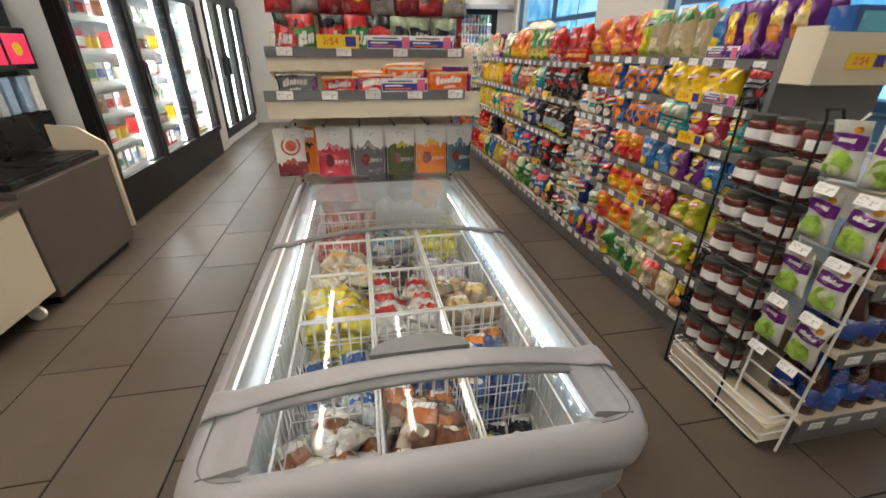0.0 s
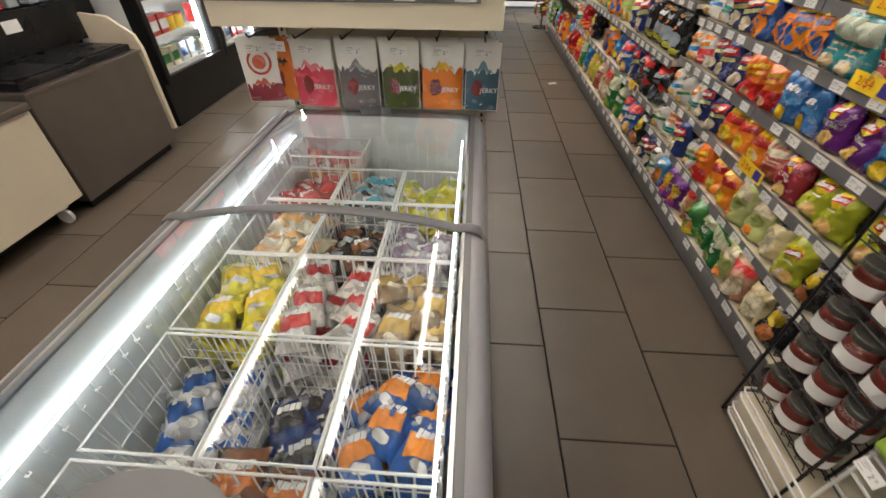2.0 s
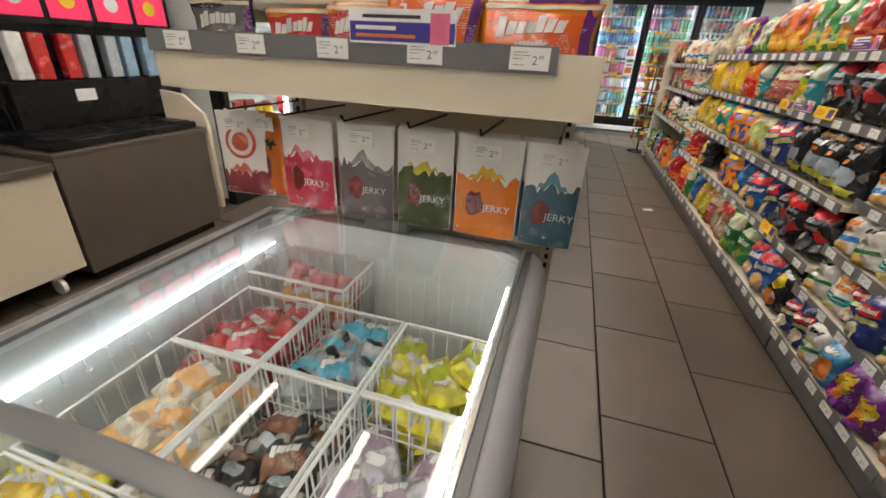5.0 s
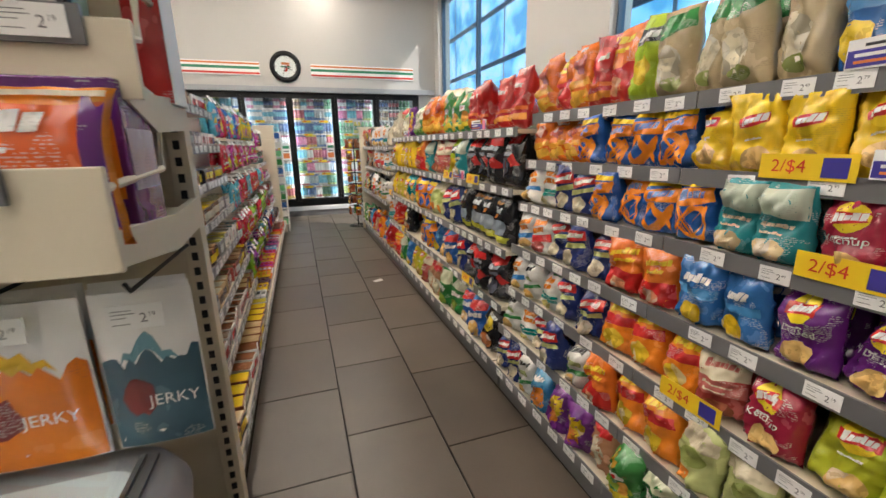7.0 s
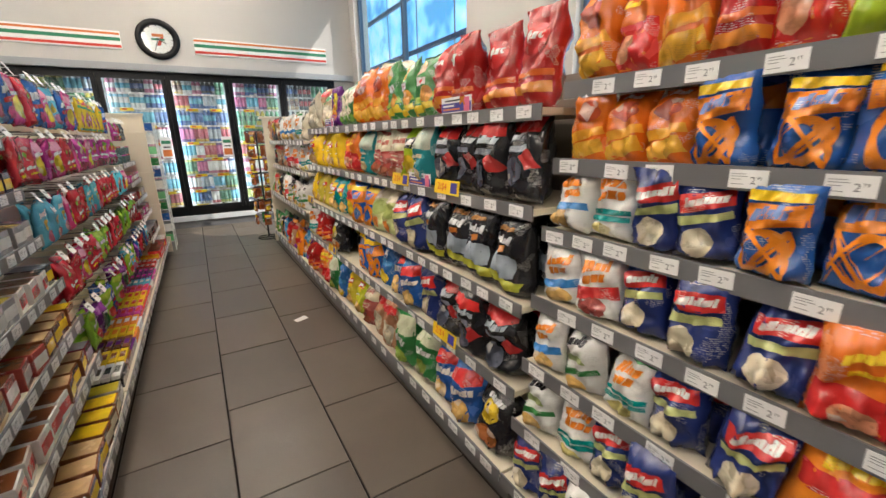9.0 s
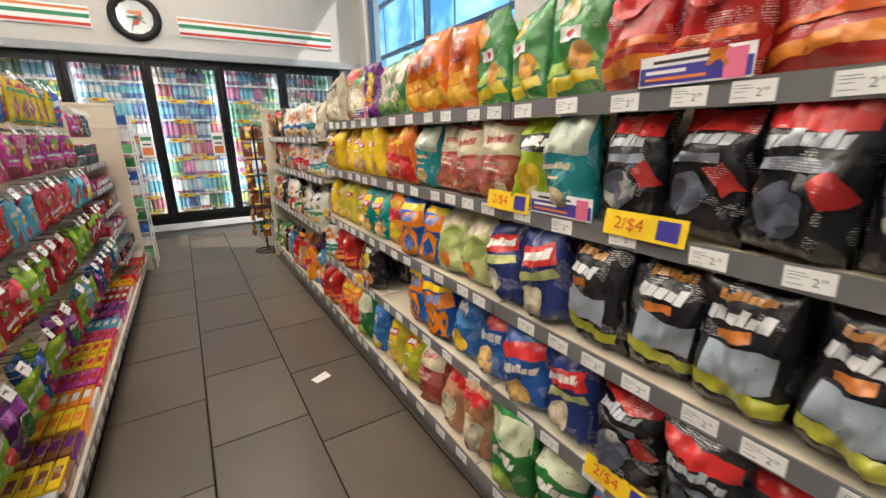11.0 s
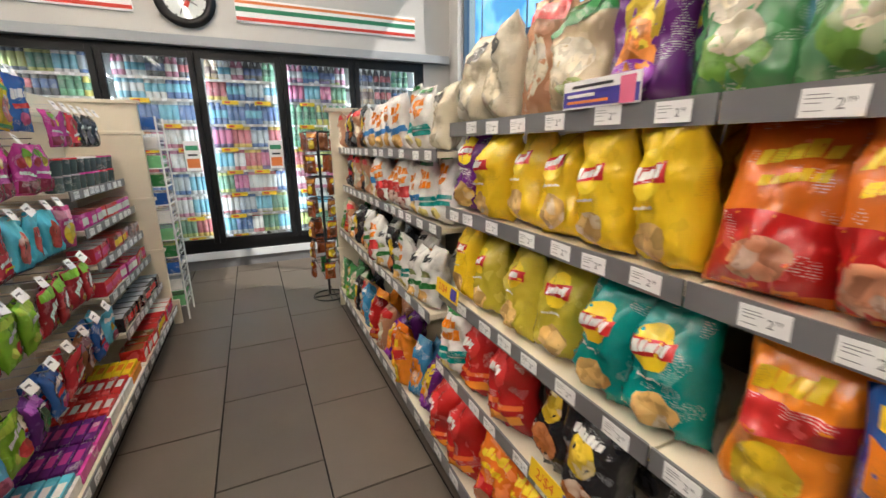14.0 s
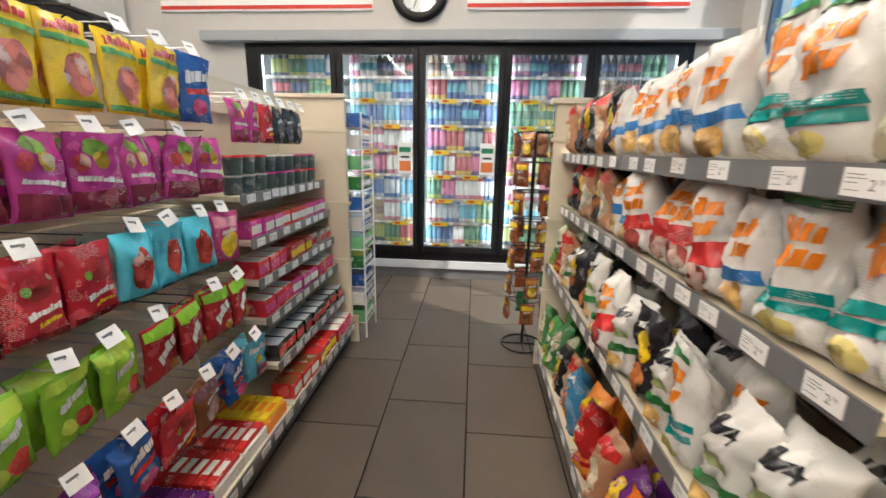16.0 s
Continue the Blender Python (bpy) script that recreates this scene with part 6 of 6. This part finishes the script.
# food and drinks in the left-hand fridges
FOOD = [(WHITE, RED, CREAM), (CREAM, GREEN, GOLD), (WHITE, BLUE, WHITE), (RED, WHITE, ORANGE), (GOLD, RED, CREAM), (BROWN, CREAM, ORANGE)]
W = 3.2 / 3
for i in range(3):
    for j in range(6):
        z = 0.38 + 0.03 + j * (2.15 - 0.38 - 0.1) / 6
        for q in range(6):
            c = FOOD[(i + j * 2 + q // 2) % 6]
            tub = (j + q // 2) % 3 == 0
            pack("food_tub" if tub else "food_carton", "white food tub on the fridge shelf" if tub else "printed food carton on the fridge shelf", "food box", c, (0.125, 0.13 if tub else 0.17, 0.12), pose(-2.13, 4.25 + i * W + 0.12 + 0.15 * q, z + 0.001, 0, 0, 90 + random.uniform(-8, 8)), "fridge food", "tub" if tub else "box", 0)
W = 2.35 / 3
for i in range(3):
    for j in range(6):
        z = 0.22 + 0.03 + j * (2.3 - 0.22 - 0.1) / 6
        for q in range(6):
            kd, cols = DR["AWBDAW"[(i + j + q // 2) % 6]]
            drink("big", cols, pose(-2.14, 8.0 + i * W + 0.11 + 0.102 * q, z + 0.001), "large water bottle on a fridge shelf")

# ---- drink counter on the left ----
cab = thing("steel_cabinet", "stainless steel counter cabinet with black machine top", "cabinet", (-1.64, 2.815, 0))
part("body", Geo().box(-0.72, 0.0, 0.0, 1.0, 0.07, 0.76, 0.006), M["steel"], cab)
part("plinth", Geo().box(-0.68, -0.05, 0.04, 0.96, 0.0, 0.07), M["black"], cab)
part("top_edge", Geo().box(-0.74, 0.012, -0.008, 1.01, 0.7605, 0.785, 0.006), M["steel"], cab)
part("drip_tray", Geo().box(-0.70, -0.03, 0.03, 0.97, 0.7855, 0.83, 0.012).box(-0.66, -0.06, 0.06, 0.94, 0.8305, 0.838), M["blackp"], cab, "black drip tray")
part("end_panel", Geo().box(-0.40, 0.02, 1.013, 1.045, 0.16, 0.80, 0.004), M["cream"], cab, "cream end panel")
part("end_flap", Geo().prism([(-0.36, 0.80), (0.02, 0.80), (0.0, 0.88), (-0.16, 1.0), (-0.36, 1.02)], 1.016, 1.04), M["cream"], cab, "cream hinged flap")
mach = thing("slush_machine", "tall black drink machine with pink screens", "drink machine", (-2.0, 2.95, 0.84))
part("housing", Geo().box(-0.40, -0.12, 0.0, 1.15, 0.0, 1.35, 0.012), M["blackp"], mach)
part("back_splash", Geo().box(-0.12, -0.06, 0.02, 1.12, 0.0, 0.26, 0.006), M["blackp"], mach)
part("screen_panel", Geo().box(-0.12, -0.03, 0.02, 1.12, 0.56, 0.84, 0.01), M["blackp"], mach)
for i in range(4):
    s = part("screen", Geo().box(-0.0295, -0.026, 0.06 + 0.265 * i, 0.29 + 0.265 * i, 0.60, 0.80), M["screen"], mach, "glowing pink drink screen")
    part("picture", Geo().lathe([(0.045, 0), (0.045, 0.0015)], 14), M["yellow"] if i % 2 else M["card"], s, at=pose(-0.0258, 0.17 + 0.265 * i, 0.70, 0, 90, 0))
    for j in range(2):
        part("dispenser", Geo().box(-0.12, -0.05, 0.08 + 0.265 * i + 0.11 * j, 0.16 + 0.265 * i + 0.11 * j, 0.27, 0.52, 0.01), ink((WHITE, RED, SILVER, (0.3, 0.45, 0.6))[(i + j) % 4]), mach)
part("notice", Geo().box(-0.0595, -0.058, 0.35, 0.47, 0.14, 0.21), M["card"], mach, "small white notice")
solid("wall_panel", Geo().box(-2.59, -2.42, 1.0, 4.22, 0.0, 3.2), M["blackp"], "black panel behind the drink machine", "wall", "structure")
counter = thing("cream_counter", "cream service counter on castors with dark steel top", "counter", (-1.65, 0.59, 0))
part("body", Geo().box(-0.70, 0.0, 0.0, 2.21, 0.13, 0.70, 0.006), M["cream"], counter)
part("worktop", Geo().box(-0.74, 0.02, -0.01, 2.215, 0.7005, 0.745, 0.008), M["steel"], counter, "dark steel worktop")
for y in (0.72, 1.46):
    part("door_seam", Geo().box(0.0003, 0.002, y - 0.003, y + 0.003, 0.15, 0.69), M["dark"], counter)
for y in (0.12, 1.1, 2.08):
    c = part("castor", Geo().box(-0.10, -0.04, y - 0.03, y + 0.03, 0.10, 0.13), M["chrome"], counter)
    part("wheel", Geo().lathe([(0.03, -0.013), (0.05, -0.011), (0.05, 0.011), (0.03, 0.013)], 16), M["card"], c, "white rubber wheel", at=pose(-0.06, y, 0.05, 90, 0, 0))
for i in range(4):
    t = thing("cup_stack", "stack of white paper cups lying on the counter", "cup", (-1.83 - 0.02 * (i % 2), 2.62 - 0.16 * i, 0.795), group="paper cup stacks")
    t.matrix_basis = pose(-1.80 - 0.03 * (i % 2), 2.62 - 0.17 * i, 0.806, 0, -90, random.uniform(-12, 12)) @ Matrix.Scale(1.25, 4)
    part("cup", Geo().lathe([(0.034, 0.0), (0.045, 0.13), (0.048, 0.133), (0.046, 0.142), (0.048, 0.145), (0.046, 0.154), (0.048, 0.157), (0.046, 0.166), (0.048, 0.169), (0.046, 0.178), (0.048, 0.181)], 18), M["card"], t, smooth=True)
    part("band", Geo().lathe([(0.0387, 0.05), (0.0410, 0.075)], 18), M["greenprint"], t)

# ---- near end of the snack run ----
near_end = thing("end_display", "cream end display with soda bottles and hanging racks", "shelving")
part("back_panel", Geo().box(2.13, 2.71, 1.66, 1.69, 0.0, 1.62), M["strip"], near_end, "dark grey back panel")
part("side_panel", Geo().box(2.69, 2.71, 1.0, 1.66, 0.0, 0.6), M["cream"], near_end)
for z in (0.165, 0.52, 0.83, 1.13):
    s = part("shelf", Geo().box(2.11, 2.69, 1.006, 1.655, z - 0.02, z), M["cream"], near_end)
    part("label_strip", Geo().box(2.105, 2.70, 0.998, 1.004, z - 0.055, z + 0.012), M["strip"], s, "grey label strip")
    for i in range(4):
        part("price_tag", random.choice(TAGS), None, s, at=(2.18 + 0.14 * i, 0.997, z - 0.02))
part("base", Geo().box(2.14, 2.69, 1.03, 1.65, 0.0, 0.11), M["strip"], near_end)
part("tray", Geo().box(2.13, 2.70, 1.52, 1.532, 1.45, 1.64, 0.002).box(2.13, 2.70, 1.532, 1.655, 1.45, 1.462).box(2.13, 2.14, 1.532, 1.655, 1.462, 1.66), M["cream"], near_end)
promo_card(PROMO, pose(2.36, 1.516, 1.54), "yellow two-for-four price card on the tray")
for r in range(2):
    for i in range(5):
        drink("big", (COLA, (0.02, 0.05, 0.25), BLUE) if (i % 3 != 1) else ((0.02, 0.06, 0.3), (0.02, 0.12, 0.45), BLUE), pose(2.18 + 0.105 * i, 1.07 + 0.11 * r, 0.166), "dark cola bottle on the bottom shelf")
        for n, z in enumerate((0.521, 0.831, 1.131)):
            drink("big", (COLA, RED, RED) if n == 1 else (COLA, (0.02, 0.05, 0.25), BLUE), pose(2.18 + 0.105 * i, 1.07 + 0.11 * r, z), "dark cola bottle on the upper shelf")
blue_box = thing("snack_carton", "blue snack carton on the top tray", "snack box", (2.45, 1.593, 1.463))
part("carton", Geo().box(-0.2, 0.2, -0.055, 0.055, 0, 0.27, 0.003), ink(BLUE), blue_box)
part("printed_band", Geo().box(-0.17, 0.17, -0.0565, -0.0553, 0.18, 0.25), ink(SKY), blue_box)
rack = thing("wire_jar_rack", "black wire rack of jars hung beside the shelves", "rack")
for y in (1.31, 1.66):
    part("frame", Geo().tube([(1.965, y - 0.04, 0.008), (1.965, y - 0.03, 1.36), (1.975, y - 0.01, 1.39), (2.06, y, 1.39), (2.11, y, 1.30), (2.11, y, 0.008), (1.965, y - 0.04, 0.008)], 0.006, 6), M["black"], rack)
for r in range(7):
    z = 0.19 + 0.17 * r
    wires = Geo().tube([(1.985, 1.30, z + 0.03), (1.985, 1.64, z + 0.03)], 0.003, 4).tube([(1.995 + 0.012 * (i % 2), 1.30 + 0.02 * i, z - 0.003 + 0.02 * (i % 2)) for i in range(18)], 0.0022, 4)
    for i in range(4):
        wires.tube([(1.985 + 0.036 * i, 1.28, z - 0.003), (1.985 + 0.036 * i, 1.66, z - 0.003)], 0.003, 4)
    part("shelf", wires, M["black"], rack, "black wire shelf")
JAR = None
for r in range(7):
    for i in range(3):
        x, y, z = 2.045, 1.35 + 0.116 * i, 0.191 + 0.17 * r
        if JAR is None:
            JAR = thing("jam_jar", "glass jar of dark spread with white label", "jar", (x, y, z), group="jars on the wire rack")
            part("body", Geo().lathe([(0.044, 0), (0.051, 0.008), (0.051, 0.088), (0.046, 0.104)], 18), ink((0.15, 0.03, 0.022)), JAR, smooth=True)
            part("label", Geo().grid(lambda u, v: (0.0516 * math.cos(2.4 + 3.0 * u), 0.0516 * math.sin(2.4 + 3.0 * u), 0.022 + 0.046 * v), 12, 2), M["card"], JAR, smooth=True)
            part("lid", Geo().lathe([(0.050, 0.104), (0.051, 0.107), (0.051, 0.122), (0.048, 0.125)], 18), mat("jar_lid", (0.10, 0.10, 0.085), 0.35, metal=0.3, var=0.3, scale=60), JAR, "dark metal lid")
        else:
            copy_thing(JAR, pose(x + random.uniform(-0.006, 0.006), y, z, 0, 0, random.uniform(-50, 50)))
rack2 = thing("wire_pouch_rack", "cream wire rack of hanging nut pouches", "rack")
for y in (1.00, 1.25):
    part("frame", Geo().tube([(2.03, y, 0.02), (2.03, y, 1.32), (2.10, y, 1.38)], 0.006, 6), M["wire"], rack2)
part("base_tray", Geo().box(1.98, 2.12, 1.04, 1.62, 0.05, 0.12, 0.006).box(1.985, 1.995, 1.05, 1.61, 0.012, 0.02).box(1.985, 1.995, 1.05, 1.61, 0.03, 0.038), M["cream"], rack2)
for z in (0.045, 0.085, 0.15, 0.185):
    part("guard_wire", Geo().tube([(2.10, 1.04, z), (1.965, 1.04, z), (1.955, 1.06, z), (1.955, 1.58, z), (1.965, 1.60, z), (2.10, 1.60, z)], 0.005, 5), M["wire"], rack2, "cream guard wire")
for z in (0.24, 0.32, 0.42, 0.69, 0.92, 1.15):
    part("rail", Geo().tube([(2.03, 0.99, z), (2.03, 1.26, z)], 0.005, 5), M["wire"], rack2)
for r in range(4):
    for i in range(2):
        pack("nut_pouch", "white, purple and green trail mix pouch on a rack", "snack pouch", ((0.62, 0.64, 0.58), PURPLE, (0.36, 0.56, 0.10)), (0.125, 0.20, 0.035), pose(1.985, 1.05 + 0.135 * i, 0.48 + 0.23 * r, 0, random.uniform(-5, 5), -90 + random.uniform(-15, 15)), "trail mix pouches", seed=i,
             look_of=[("r", PURPLE, 0.1, 0.66, 0.85, 0.12, -6), ("w", WHITE, 0.1, 0.67, 0.55, 0.045, -6), ("c", (0.75, 0.30, 0.04), 0.5, 0.85, 0.3, 0.07, 0), ("c", (0.34, 0.56, 0.08), 0, 0.28, 0.85, 0.25, 0)])
        part("price_tag", TAGS[i], None, rack2, at=pose(1.955, 1.05 + 0.135 * i, 0.45 + 0.23 * r, -20, 0, -90))

# ---- racks at the far ends ----
far_l = thing("wire_display_rack", "white wire end rack with boxed snacks", "rack", (0.0, 8.98, 0))
for x in (0.42, 0.90):
    part("upright", Geo().tube([(x, 0.02, 0), (x, 0.02, 1.62)], 0.007, 5), M["wire"], far_l)
    part("upright", Geo().tube([(x, 0.30, 0), (x, 0.30, 1.62)], 0.007, 5), M["wire"], far_l)
for r in range(11):
    z = 0.12 + 0.14 * r
    g = Geo().tube([(0.42, 0.02, z), (0.90, 0.02, z), (0.90, 0.30, z), (0.42, 0.30, z)], 0.0035, 4, True).tube([(0.90, 0.02, z + 0.05), (0.90, 0.30, z + 0.05)], 0.003, 4)
    for i in range(5):
        g.tube([(0.42, 0.06 + 0.05 * i, z), (0.90, 0.06 + 0.05 * i, z)], 0.002, 4)
    part("shelf", g, M["wire"], far_l, "white wire shelf")
    for i in range(2):
        c = ((MINT, WHITE, GREEN), (WHITE, BLUE, SILVER), (BLUE, WHITE, NAVY), (GREEN, WHITE, LIME))[r % 4]
        pack("snack_box", "small green and white box on the wire rack", "snack box", c, (0.12, 0.09, 0.16), pose(0.81, 9.06 + 0.13 * i, z + 0.005, 0, 0, 90), "boxed snacks", "box", 0)
far_r = thing("wire_spinner", "dark wire stand with brown snack packs", "rack", (2.06, 9.02, 0))
part("pole", Geo().tube([(0, 0, 0.02), (0, 0, 1.5)], 0.012, 8), M["black"], far_r)
part("base", Geo().tube([(0.15 * math.cos(a * math.pi / 10), 0.15 * math.sin(a * math.pi / 10), 0.012) for a in range(20)], 0.008, 5, True).tube([(-0.15, 0, 0.012), (0.15, 0, 0.012)], 0.008).tube([(0, -0.15, 0.012), (0, 0.15, 0.012)], 0.008), M["black"], far_r)
for r in range(7):
    z = 0.22 + 0.19 * r
    part("ring", Geo().tube([(0.12 * math.cos(a * math.pi / 8), 0.12 * math.sin(a * math.pi / 8), z + 0.15) for a in range(16)], 0.004, 4, True).tube([(-0.12, 0, z + 0.15), (0.12, 0, z + 0.15)], 0.004, 4), M["black"], far_r)
    for i in range(4):
        a = 90 * i + 10 * r
        pack("seed_pack", "brown snack pack hanging on the stand", "snack pouch", (((0.30, 0.07, 0.02), GOLD, BROWN), (BROWN, (0.5, 0.2, 0.03), GOLD), (GREEN, GOLD, LIME))[(r + i) % 3 if r < 2 else (i + r) % 2], (0.10, 0.16, 0.03), pose(2.06 + 0.125 * math.sin(radians(a)), 9.02 - 0.125 * math.cos(radians(a)), z - 0.01, 0, 0, a), "packs on the stand", seed=i)
slip = solid("paper_slip", Geo().grid(lambda u, v: ((u - 0.5) * 0.10, (v - 0.5) * 0.06, 0.0025 + 0.006 * u * v), 4, 3), M["card"], "small white paper slip on the floor", "paper", loc=(1.84, 5.82, 0.0))
slip.rotation_euler[2] = radians(20)
bag("q", (0.30, 0.36, 0.11), 2.50, 5.35, 1.80, -60, (-80, 0), "crisp bags on the shelves")

# ---- floor tiles ----
PX, PY, GAP = 0.445, 0.68, 0.0085
tile_mesh = Geo().prism([(0.003, -0.012), (PX - GAP - 0.003, -0.012), (PX - GAP, -0.0025), (PX - GAP - 0.002, 0.0), (0.002, 0.0), (0.0, -0.0025)], 0.0, PY - GAP).mesh("tile", M["tile"])
turn = Matrix.Rotation(radians(0.42), 4, "Z")
for c in range(-9, 7):
    for r in range(-8, 15):
        x, y = 1.285 + PX * c, 1.45 + (0.44 if c % 2 else 0.0) + PY * r
        p = Matrix.Translation((1.285, 1.45, 0)) @ turn @ Matrix.Translation((x - 1.285, y - 1.45, 0))
        q = p.translation
        if X_L - 0.3 < q.x < X_R and Y_F - 0.3 < q.y < Y_B - 0.1:
            part("tile", tile_mesh, None, floor, at=p @ Matrix.Translation((0, 0, random.uniform(-0.0006, 0.0))))
